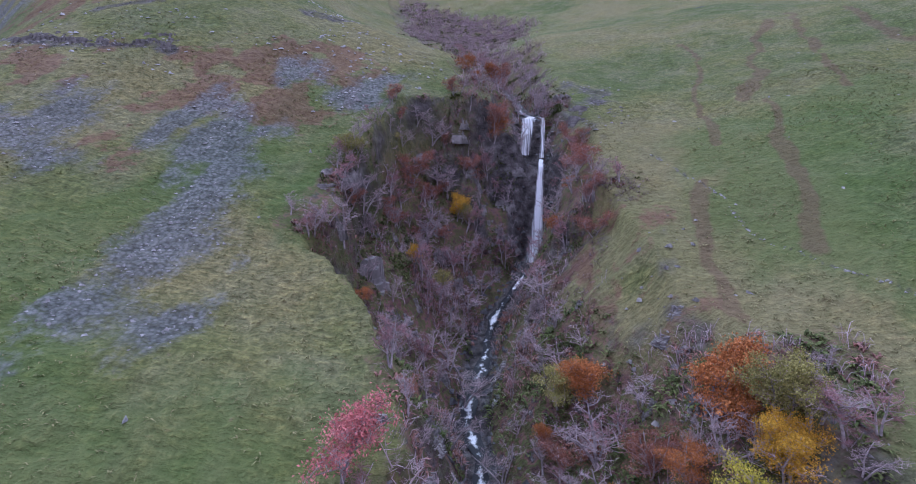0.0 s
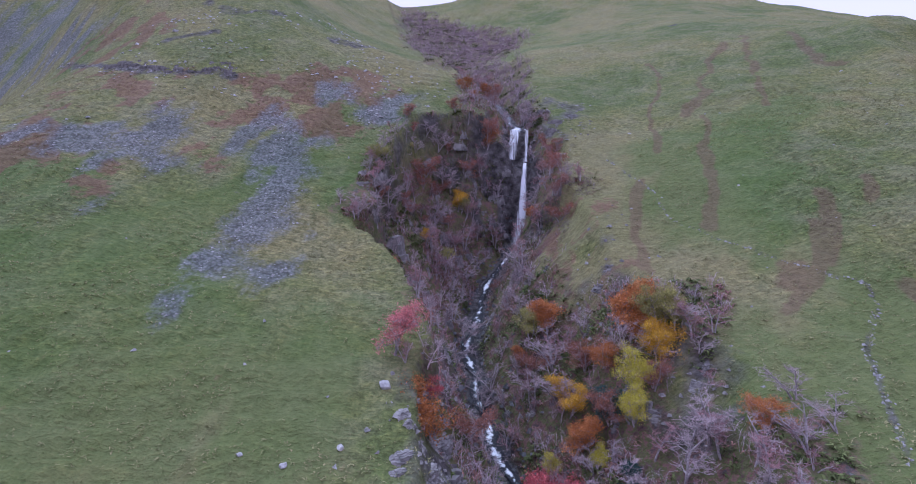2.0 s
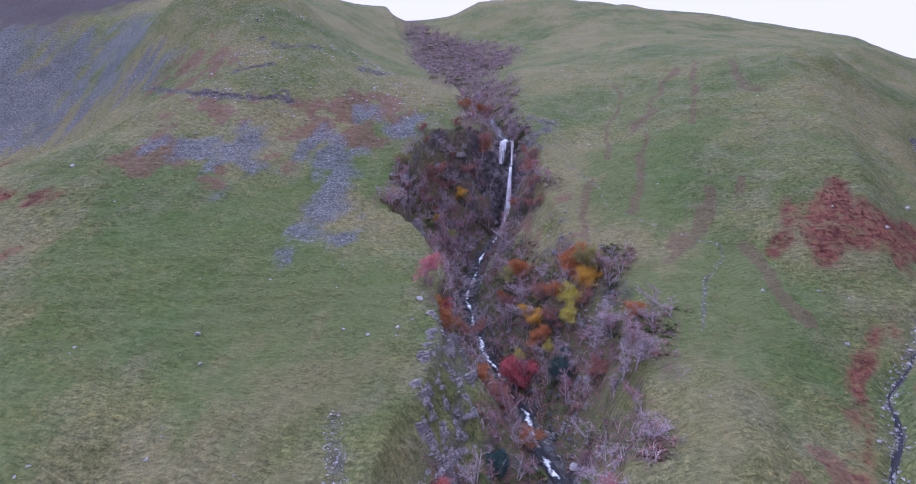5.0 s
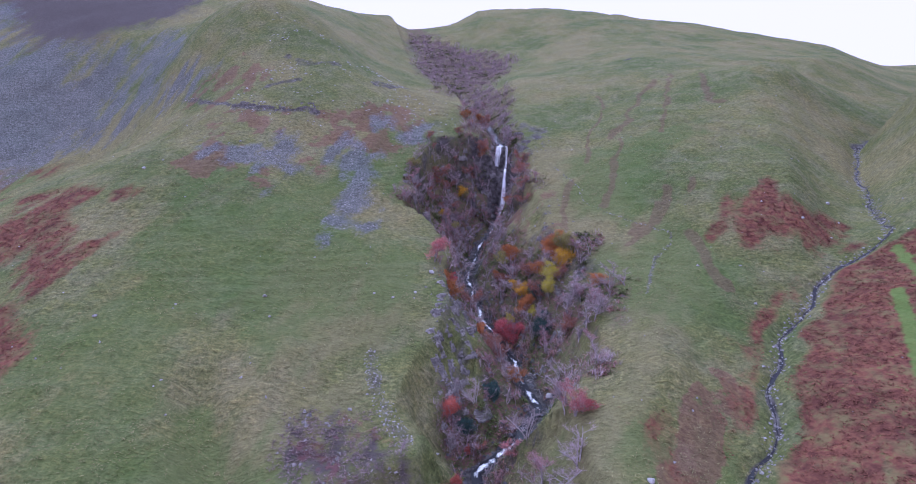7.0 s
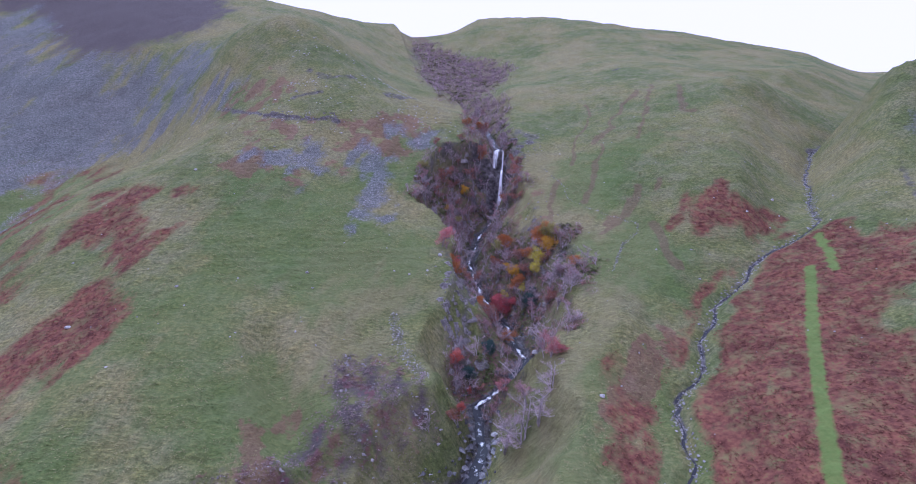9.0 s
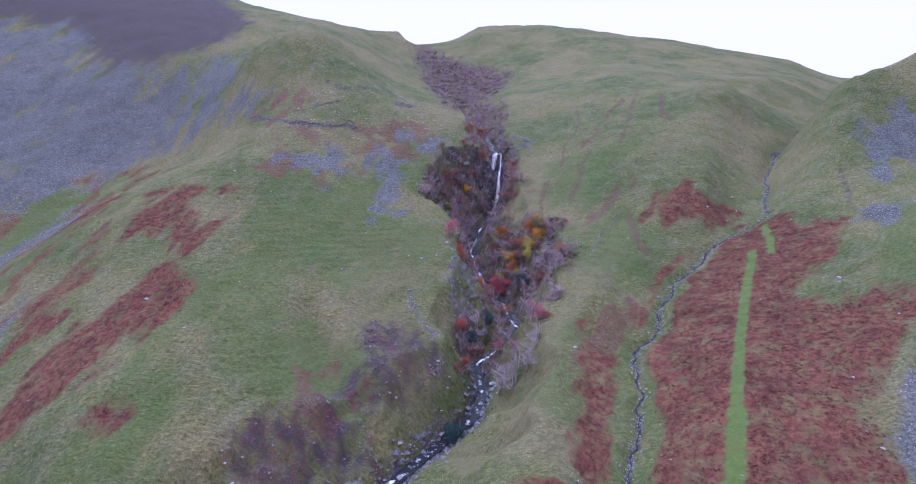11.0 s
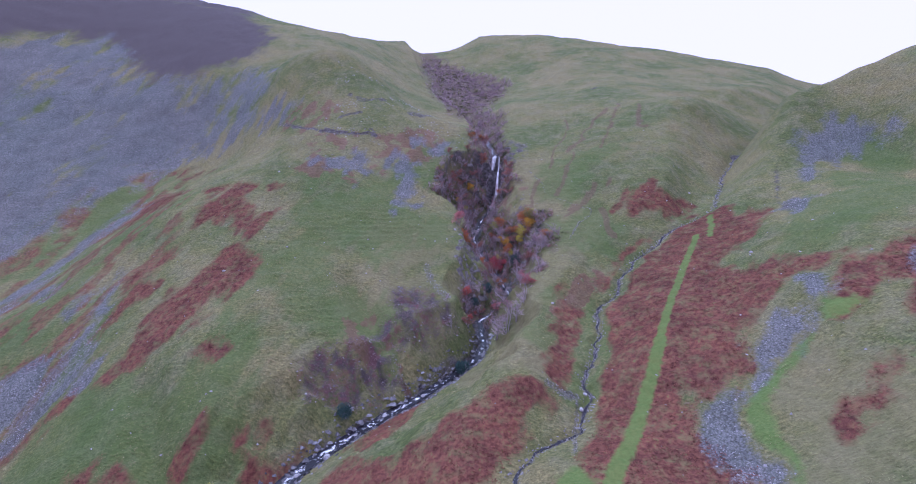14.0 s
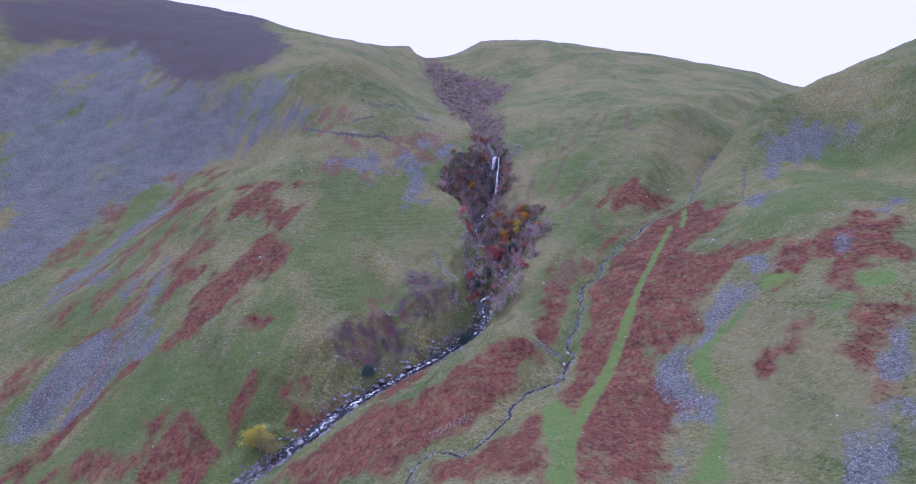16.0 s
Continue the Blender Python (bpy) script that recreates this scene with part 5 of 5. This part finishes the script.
def lump(seed, squash=0.7, rough_by=0.22, cuts=2):
    """An angular boulder about 1 m across, its base at 0."""
    bm = bmesh.new()
    bmesh.ops.create_icosphere(bm, subdivisions=cuts, radius=0.5)
    off = Vector((seed * 3.1, seed * 1.7, 0))
    for v in bm.verts:
        d = v.co.normalized()
        k = 1 + rough_by * 2 * noise.noise(d * 1.3 + off) + rough_by * noise.noise(d * 3.1 + off)
        v.co = Vector((d.x * 0.55, d.y * 0.45, d.z * 0.5 * squash)) * k
        for axis in (Vector((1, 0.3, 0.2)), Vector((-0.2, 1, 0.4)), Vector((0.1, -0.3, 1))):
            a = axis.normalized()
            s = v.co.dot(a)
            lim = 0.34 * (squash if a.z > 0.8 else 1)
            if abs(s) > lim:
                v.co -= a * (s - math.copysign(lim, s)) * 0.8
        v.co.z += 0.22 * squash
    return bm


def from_bm(name, bm, material):
    me = bpy.data.meshes.new(name)
    bm.to_mesh(me)
    bm.free()
    me.materials.append(material)
    return me


def scatter(rng, n, x0, x1, y0, y1, chance):
    x, y = rng.uniform(x0, x1, n), rng.uniform(y0, y1, n)
    k = rng.uniform(0, 1, n) < chance(x, y)
    return x[k], y[k]


def stones(name, label, x, y, size, material, seed, sink=0.25):
    """Many small angular stones in one mesh."""
    rng = np.random.default_rng(seed)
    n = len(x)
    b = np.array([(1, 0, 0.15), (0.2, 0.9, 0), (-0.9, 0.3, 0.1), (-0.3, -0.85, 0), (0.35, 0.3, 0.75), (-0.35, -0.15, 0.65)], float)
    f = np.array([(0, 1, 4), (1, 2, 4), (2, 5, 4), (2, 3, 5), (3, 0, 5), (0, 4, 5)])
    a = rng.uniform(0, 2 * np.pi, n)
    s = size * rng.uniform(0.4, 1.0, n) ** 1.5 * 1.3
    v = b[None] * (1 + rng.normal(0, 0.2, (n, 6, 3)))
    v = v * s[:, None, None] * np.stack([rng.uniform(0.6, 1.2, n), rng.uniform(0.6, 1.2, n), rng.uniform(0.5, 1.1, n)], -1)[:, None]
    c, q = np.cos(a)[:, None], np.sin(a)[:, None]
    vx, vy = v[..., 0] * c - v[..., 1] * q + x[:, None], v[..., 0] * q + v[..., 1] * c + y[:, None]
    vz = v[..., 2] + (ground_at(x, y) - sink * s)[:, None]
    faces = (f[None] + np.arange(n)[:, None, None] * 6).reshape(-1, 3)
    me = raw_mesh(name, np.stack([vx, vy, vz], -1).reshape(-1, 3), faces, material)
    return tagged(new(name, me), label, "stones", kind="stuff")


def tufts(name, label, category, x, y, blades, length, width, lean, material, seed):
    """Clumps of bent blades or fronds in one mesh."""
    rng = np.random.default_rng(seed)
    n = len(x)
    x, y = np.repeat(x, blades) + rng.normal(0, length * 0.25, n * blades), np.repeat(y, blades) + rng.normal(0, length * 0.25, n * blades)
    z = ground_at(x, y) - 0.04
    m = n * blades
    a = rng.uniform(0, 2 * np.pi, m)
    k = length * rng.uniform(0.5, 1.2, m)
    out = lean * rng.uniform(0.4, 1.3, m)
    dx, dy = np.cos(a), np.sin(a)
    w = width * rng.uniform(0.6, 1.3, m)
    p0 = np.stack([x - dy * w * 0.6, y + dx * w * 0.6, z], -1)
    p1 = np.stack([x + dy * w * 0.6, y - dx * w * 0.6, z], -1)
    mx, my, mz = x + dx * k * out * 0.5, y + dy * k * out * 0.5, z + k * 0.62
    p2, p3 = np.stack([mx + dy * w, my - dx * w, mz], -1), np.stack([mx - dy * w, my + dx * w, mz], -1)
    tip = np.stack([x + dx * k * out * 1.25, y + dy * k * out * 1.25, z + k * (0.95 - 0.35 * out)], -1)
    verts = np.stack([p0, p1, p2, p3, tip, tip], 1)
    verts[:, 5] = (p3 + tip) / 2
    o = np.arange(m)[:, None] * 6
    faces = np.concatenate([o + [0, 1, 2, 3], o + [3, 2, 4, 5]], 0)
    me = raw_mesh(name, verts.reshape(-1, 3), faces, material)
    return tagged(new(name, me), label, category, kind="stuff")


RNG = np.random.default_rng(7)


def mask_at(name, x, y):
    return covered(name, x, y)


def wood_at(x, y):
    return np.clip(covered("scrub", x, y) * 1.8 - 0.6, 0, 1)


def thin_out(x, y, scale, seed, level):
    return np.clip(level + 1.1 * rough(x / scale, y / scale, 3, seed), 0, 1)


# bracken
bx, by = scatter(RNG, 200000, -130, 105, -100, 75, lambda x, y: np.clip(mask_at("bracken", x, y) * 2 - 0.6, 0, 1) * (mask_at("green_path", x, y) < 0.4) * (along(BECK, x - wander(y), y)[0] > 2.0) * thin_out(x, y, 4, 61, 1.1))
tufts("bracken", "dead red-brown bracken on the fellside", "bracken", bx, by, 4, 0.21, 0.045, 2.0, FERN, 1)
# rough grass
gx, gy = scatter(RNG, 90000, -75, 75, -96, 80, lambda x, y: (wood_at(x, y) < 0.2) * (mask_at("bracken", x, y) < 0.4) * (mask_at("scree", x, y) < 0.5) * thin_out(x, y, 6, 62, 0.55))
tufts("rough_grass", "tussocks of pale rough fell grass", "grass", gx, gy, 3, 0.22, 0.03, 1.7, BLADE, 2)
# growth on the gorge sides
ux, uy = scatter(RNG, 230000, -40, 45, -30, 310, lambda x, y: wood_at(x, y) * thin_out(x, y, 3, 63, 0.5) * np.where(y > 110, 0.35, 1) * (along(GORGE[5:26], x, y)[0] > 1.3))
third = np.where(rough(ux / 3, uy / 3, 2, 66) > 0.1, 0, np.where((np.arange(len(ux)) % 5 < 3) & (uy < 105), 1, 2))
tufts("green_undergrowth", "dark green ferns and bilberry on the gorge sides", "undergrowth", ux[third == 0], uy[third == 0], 6, 0.42, 0.085, 1.4, SCRUB, 3)
tufts("russet_undergrowth", "russet dead ferns on the gorge sides", "undergrowth", ux[third == 1], uy[third == 1], 6, 0.42, 0.07, 1.4, LITTER, 4)
tufts("brushwood", "grey leafless brushwood on the gorge sides", "undergrowth", ux[third == 2], uy[third == 2], 9, 1.2, 0.02, 0.9, BRUSH, 5)
# heather on the small crags of the west bank
hx, hy = scatter(RNG, 190000, -75, 30, -70, 75, lambda x, y: np.clip(mask_at("ling", x, y) * 1.5 - 0.4, 0, 1) * thin_out(x, y, 2.2, 67, 0.6))
tufts("heather", "dark purple-brown heather on the rocky bank", "heather", hx, hy, 6, 0.26, 0.03, 1.3, HEATH, 14)
# scree
sx, sy = scatter(RNG, 220000, -165, 110, -100, 112, lambda x, y: np.clip(mask_at("scree", x, y) * 1.8 - 0.6, 0, 1) * thin_out(x, y, 5, 64, 0.75))
stones("scree_stones", "loose grey scree stones on the slope", sx, sy, 0.19, STONE, 6)
qx, qy = scatter(RNG, 110000, -150, 70, -95, 175, lambda x, y: np.clip(mask_at("rock", x, y) * 1.3, 0, 1) * np.where(y > 80, 0.22, 0.4))
stones("rubble", "grey rubble about the small crags", qx, qy, 0.38, CRAG, 8)
wx, wy = scatter(RNG, 120000, -30, 45, -75, 70, lambda x, y: (mask_at("stones", x, y) > 0.3) * np.clip(0.85 + 0.5 * rough(x / 3, y / 3, 2, 68), 0.2, 1))
stones("tumbled_wall_stones", "tumbled drystone wall and stony track", wx, wy, 0.17, STONE, 9)
# becks: stones along their beds
for name, line, reach, n, size, mat in (("main_beck_stones", GORGE[21:30], 2.3, 1100, 0.8, BECKSTONE), ("dark_beck_stones", GORGE[7:30], 2.4, 2600, 0.5, WETSTONE), ("side_beck_stones", BECK, 0.9, 2400, 0.27, STONE)):
    p = finer([q[:2] for q in line], 0.25)
    i = RNG.integers(0, len(p), n)
    r = np.random.default_rng(n + len(line))
    x, y = p[i, 0] + r.normal(0, reach * 0.6, n), p[i, 1] + r.normal(0, reach * 0.6, n)
    d = along(np.column_stack([p, np.ones(len(p))])[::8], x, y)[0]
    x, y = x[d > 0.75 * (reach > 2)], y[d > 0.75 * (reach > 2)]
    stones(name, "wet dark boulders in the bed of the beck" if mat is WETSTONE else "pale stones along the bed of the beck", x, y, size, mat, n)
fx, fy = scatter(RNG, 500, -110, 100, -95, 95, lambda x, y: (wood_at(x, y) < 0.1) * 0.9)
stones("field_stones", "scattered pale stones in the grass", fx, fy, 0.34, STONE, 12)

# single boulders: x, y, width
boulder_meshes = [from_bm("boulder", lump(k), STONE) for k in range(4)]
for k, (x, y, w) in enumerate([(-6.0, 19.4, 1.05), (-31.5, 11.5, 0.8), (-11.9, 13.1, 0.6), (-8.4, 14.4, 0.6), (-14.9, 13.5, 0.45), (-29.5, 7.8, 0.55), (-53.2, 5, 0.7), (-67.5, 43.2, 0.9), (-68.1, -1.8, 1.0), (17.2, -19.2, 0.9), (74.8, 38.4, 1.0), (65.7, -15.7, 1.0), (-31, -43, 1.8), (-36, -46.5, 1.5), (-21, -32.5, 1.6), (-13, -27.5, 1.5), (3.5, -9, 1.4), (-26.5, -37.5, 1.3), (-41.5, -52, 1.7), (-43, -55, 1.4), (12.5, 8, 1.6), (16.6, -50.5, 1.1), (18.2, -47, 0.9)]):
    ob = new("boulder", boulder_meshes[k % 4])
    ob.matrix_basis = Matrix.LocRotScale((x, y, float(ground_at(x, y)[0]) - 0.1 * w), Euler((0.1, 0.05, k * 1.7)), Vector((w, w, w)))
    tagged(ob, "pale angular boulder beside the beck" if y < -22 and x < 0 else "pale angular boulder lying in the grass", "boulder", "boulders")


def outcrop(seed):
    """A bedded ledge about 1 m wide in one piece: beds stepping back up its face, split by upright joints, running into the hill behind."""
    rng = random.Random(seed)
    marks, x = [], -0.5
    while x < 0.5:
        wide = rng.uniform(0.05, 0.17)
        marks += [(x, len(marks)), (min(x + wide * 0.93, 0.5), len(marks))]
        x += wide
    beds, z = [], -0.6
    while z < 0.36:
        beds.append((z, z + rng.uniform(0.05, 0.16)))
        z = beds[-1][1]
    rows = []
    for x, cell in marks:
        draw = random.Random(cell * 31 + seed)
        tall = (1 - 0.8 * abs(2 * x) ** 6) * draw.uniform(0.6, 1.0)
        face = -0.34 + 0.30 * abs(2 * x) ** 2.5 + draw.uniform(-0.07, 0.07)
        col = []
        for k, (a, b) in enumerate(beds):
            y = face + 0.055 * k + draw.uniform(-0.05, 0.05)
            for h in (a + 0.012, b):
                h = h * tall if h > 0 else h
                col.append((x + draw.uniform(-0.012, 0.012), y + draw.uniform(-0.012, 0.012) + 0.10 * noise.noise(Vector((x * 4, k * 0.4, seed))), h + 0.03 * noise.noise(Vector((x * 5, y * 5, seed + 9)))))
        top = col[-1]
        col += [(x, max(top[1] + 0.15, 0.15), top[2] + draw.uniform(-0.03, 0.02)), (x, 0.5, top[2] * 0.8), (x, 0.62, -0.6)]
        rows.append(col)
    bm = bmesh.new()
    grid = [[bm.verts.new(p) for p in col] for col in rows]
    for p, q in zip(grid, grid[1:]):
        for k in range(len(p) - 1):
            bm.faces.new((p[k], q[k], q[k + 1], p[k + 1]))
    return bm


crag_meshes = [from_bm("rock_outcrop", outcrop(k), CRAG) for k in range(9)]
# x, y, width, height over width
CRAGS_RIM = [(-7.4, 49.5, 4.1, 1.3), (-8.6, 45.8, 2.2, 0.8), (-6.5, 47.0, 3.2, 0.6), (-5.9, 45.9, 2.3, 0.5), (-4.4, 25.9, 1.6, 0.6), (-4.0, 17.2, 2.0, 0.35), (-3.2, 21.9, 1.7, 0.5), (-3.2, 19.9, 1.7, 0.5), (-3.7, 13.9, 1.8, 0.4), (-2.3, 19.5, 2.0, 0.5), (-4.0, 12.7, 1.5, 0.4), (-1.2, 19.7, 2.2, 0.6), (-11.3, 54.4, 3.3, 0.5), (-12.5, 49.4, 2.3, 0.4), (-4.9, 68.9, 2.8, 0.5), (0.3, 70.9, 3.0, 0.5), (-7.9, 62.3, 3.1, 0.6), (-3.6, 67.4, 3.3, 0.8), (16.3, 74.8, 4.2, 0.6), (17.6, 76.8, 3.2, 0.6)]
CRAGS_HIGH = [(16.0, 83.6, 3.4, 0.6), (16.6, 61.9, 2.7, 0.5), (12.8, 76.2, 2.8, 0.8), (16.1, 35.2, 2.1, 0.4), (15.2, 36.7, 1.9, 0.4)]
CRAGS_WEST = [(16.4, 37.5, 1.7, 0.5), (20.6, 22.8, 1.7, 0.5), (19.6, 22.1, 1.7, 0.5), (-0.8, 21.0, 3.7, 0.7), (0.1, 18.2, 3.6, 0.7), (-2.4, 20.9, 3.1, 0.6), (1.1, 12.5, 3.2, 0.8), (2.3, 3.6, 3.5, 0.4), (-2.8, 2.9, 2.8, 0.6), (10.0, 13.2, 3.2, 0.6), (-3.5, -0.4, 1.7, 0.5), (-5.3, -5.2, 1.6, 0.5), (15.4, 15.1, 2.5, 0.8)]


def set_crag(x, y, w, tall, k):
    e = 1.0
    gx1, gy1 = float(ground_at(x + e, y)[0] - ground_at(x - e, y)[0]), float(ground_at(x, y + e)[0] - ground_at(x, y - e)[0])
    ob = new("rock_outcrop", crag_meshes[k * 5 % 9])
    ob.matrix_basis = Matrix.LocRotScale((x, y, float(ground_at(x, y)[0]) - 0.02 * w * tall), Euler((0, 0, math.atan2(gy1, gx1) - math.pi / 2)), Vector((w, w * 0.8, w * tall * 1.3)))
    tagged(ob, "weathered bedded grey crag standing out of the slope", "rock outcrop", "crags")


for k, (x, y, w, tall) in enumerate(CRAGS_RIM + CRAGS_HIGH + CRAGS_WEST):
    set_crag(x, y, w, tall, k)

# broken crag face below the west rim
broken = random.Random(17)
face_outline = np.array([(-3.6, 17.5), (-2.0, 15.3), (-0.5, 13.0), (0.6, 9.0), (0.2, 3.0), (-3.0, 0.0), (-5.2, 4.0), (-5.0, 10.0)])
for k in range(170):
    x, y = broken.uniform(-6, 1), broken.uniform(0, 18)
    if inside(face_outline, np.array([x]), np.array([y]))[0] > 0 and broken.random() < 0.8:
        set_crag(x, y, broken.uniform(0.7, 2.3), broken.uniform(0.4, 0.85), k)
# a bedded ledge across the west slope, in two broken tiers, and small rocks scattered above it
for k, (x, y, _) in enumerate(finer([(-60.0, 71.8, 0), (-56.0, 71.4, 0), (-52.0, 69.6, 0), (-46.5, 68.6, 0), (-41.5, 70.0, 0), (-37.8, 69.8, 0)], 1.25)):
    set_crag(x, y + broken.uniform(-0.4, 0.4), broken.uniform(1.6, 2.8), broken.uniform(0.5, 0.75), k)
    if broken.random() < 0.6:
        set_crag(x + broken.uniform(-0.6, 0.6), y + broken.uniform(1.2, 2.4), broken.uniform(1.2, 2.4), broken.uniform(0.35, 0.55), k + 3)
ox, oy = scatter(np.random.default_rng(23), 1500, -62, 0, 64, 112, lambda x, y: (x < 1.0 - (y - 64) * 0.16) * np.clip(2.5 * rough(x / 7, y / 5, 2, 77) - 0.3, 0, 1))
stones("slope_rocks", "grey rocks standing out of the upper slope", ox, oy, 0.42, STONE, 19, 0.3)
# small rocks breaking through the heather of the lower bank
ox, oy = scatter(np.random.default_rng(24), 1300, -42, -4, -38, -4, lambda x, y: (covered("ling", x, y) > 0.45) * np.clip(0.5 + rough(x / 3, y / 3, 2, 78), 0, 1))
stones("bank_rocks", "grey rocks among the heather of the bank", ox, oy, 0.4, CRAG, 20, 0.3)



# young growth between the larger trees of the gorge
tx, ty = scatter(np.random.default_rng(21), 9000, -40, 36, -22, 305, lambda x, y: (wood_at(x, y) > 0.35) * np.where(y > 95, 0.75, 0.8))
young, near = [], {}
for x, y in zip(tx, ty):
    gap = 1.35 if y < 95 else 2.8
    cell = (int(x // 4), int(y // 4))
    beside = [p for i in (-1, 0, 1) for j in (-1, 0, 1) for p in near.get((cell[0] + i, cell[1] + j), [])]
    if all(math.hypot(x - a, y - b) > gap for a, b in beside) and float(along(GORGE[5:26], np.array([x]), np.array([y]))[0][0]) > 2.0:
        young.append((x, y))
        near.setdefault(cell, []).append((x, y))
draw = random.Random(5)
old = [p for p in young if p[1] < 95]
for x, y in old[:150]:
    plant(draw.choices(("bare", "ruddy", "rust", "amber"), (58, 28, 10, 4))[0], [(x, y, draw.uniform(2.4, 5.0))])
# the back wall of the bowl
wall_outline = np.array([(-12.2, 53.2), (-11.2, 60.7), (-7.9, 68.1), (-1.9, 71.5), (4.6, 73.2), (5.5, 73.0), (4.6, 71.0), (-0.3, 65.0), (-6.2, 62.0), (-9.5, 56.0)])
hung = []
for k in range(900):
    x, y = draw.uniform(-13, 6), draw.uniform(52, 74)
    if len(hung) < 62 and inside(wall_outline, np.array([x]), np.array([y]))[0] > -0.6 and all(math.hypot(x - a, y - b) > 0.85 for a, b in hung):
        hung.append((x, y))
        plant(draw.choices(("bare", "ruddy", "rust", "olive"), (52, 20, 20, 8))[0], [(x, y, draw.uniform(1.8, 3.6))])
# brushy growth too thick to count: between the trees, and filling the ghyll above the falls
sprays = [tubes(thick + thin, 3) for thick, thin, _ in (grow(4000 + k, 5.0, 2, 0.75, 0.15, 8, 3) for k in range(5))]


def thicket(name, label, spots, low, high, material, seed):
    rng = np.random.default_rng(seed)
    verts, faces, total = [], [], 0
    for x, y in spots:
        v, f = sprays[rng.integers(0, 5)]
        turn, tall = rng.uniform(0, 6.28), rng.uniform(low, high) / 5
        c, q = math.cos(turn), math.sin(turn)
        verts.append(np.stack([(v[:, 0] * c - v[:, 1] * q) * tall + x, (v[:, 0] * q + v[:, 1] * c) * tall + y, v[:, 2] * tall + float(ground_at(x, y)[0])], -1))
        faces.append(f + total)
        total += len(v)
    tagged(new(name, raw_mesh(name, np.concatenate(verts), np.concatenate(faces), material, True)), label, "woodland", kind="stuff")


# paler brushwood colour on the far wood stands in for haze
thicket("birch_wood", "leafless purple-brown birch wood filling the upper ghyll", [p for p in young if p[1] >= 95][:230], 2.5, 4.5, BRUSH, 31)
thicket("thorn_thicket", "pale leafless thorn scrub on the gorge sides", [p for p in old[150:] if p[0] < 12][:200], 1.6, 3.4, BRUSH, 32)

# ribs of rock in the gorge sides
ribs = random.Random(11)
for k in range(600):
    x, y = ribs.uniform(-14, 26), ribs.uniform(-8, 92)
    if float(wood_at(np.array([x]), np.array([y]))[0]) < 0.3 or float(along(GORGE[5:26], np.array([x]), np.array([y]))[0][0]) < 1.4:
        continue
    sx1, sy1 = float(ground_at(x + 1, y)[0] - ground_at(x - 1, y)[0]), float(ground_at(x, y + 1)[0] - ground_at(x, y - 1)[0])
    if math.hypot(sx1, sy1) > 2.6:
        set_crag(x, y, ribs.uniform(1.0, 2.6), ribs.uniform(0.5, 1.0), k)
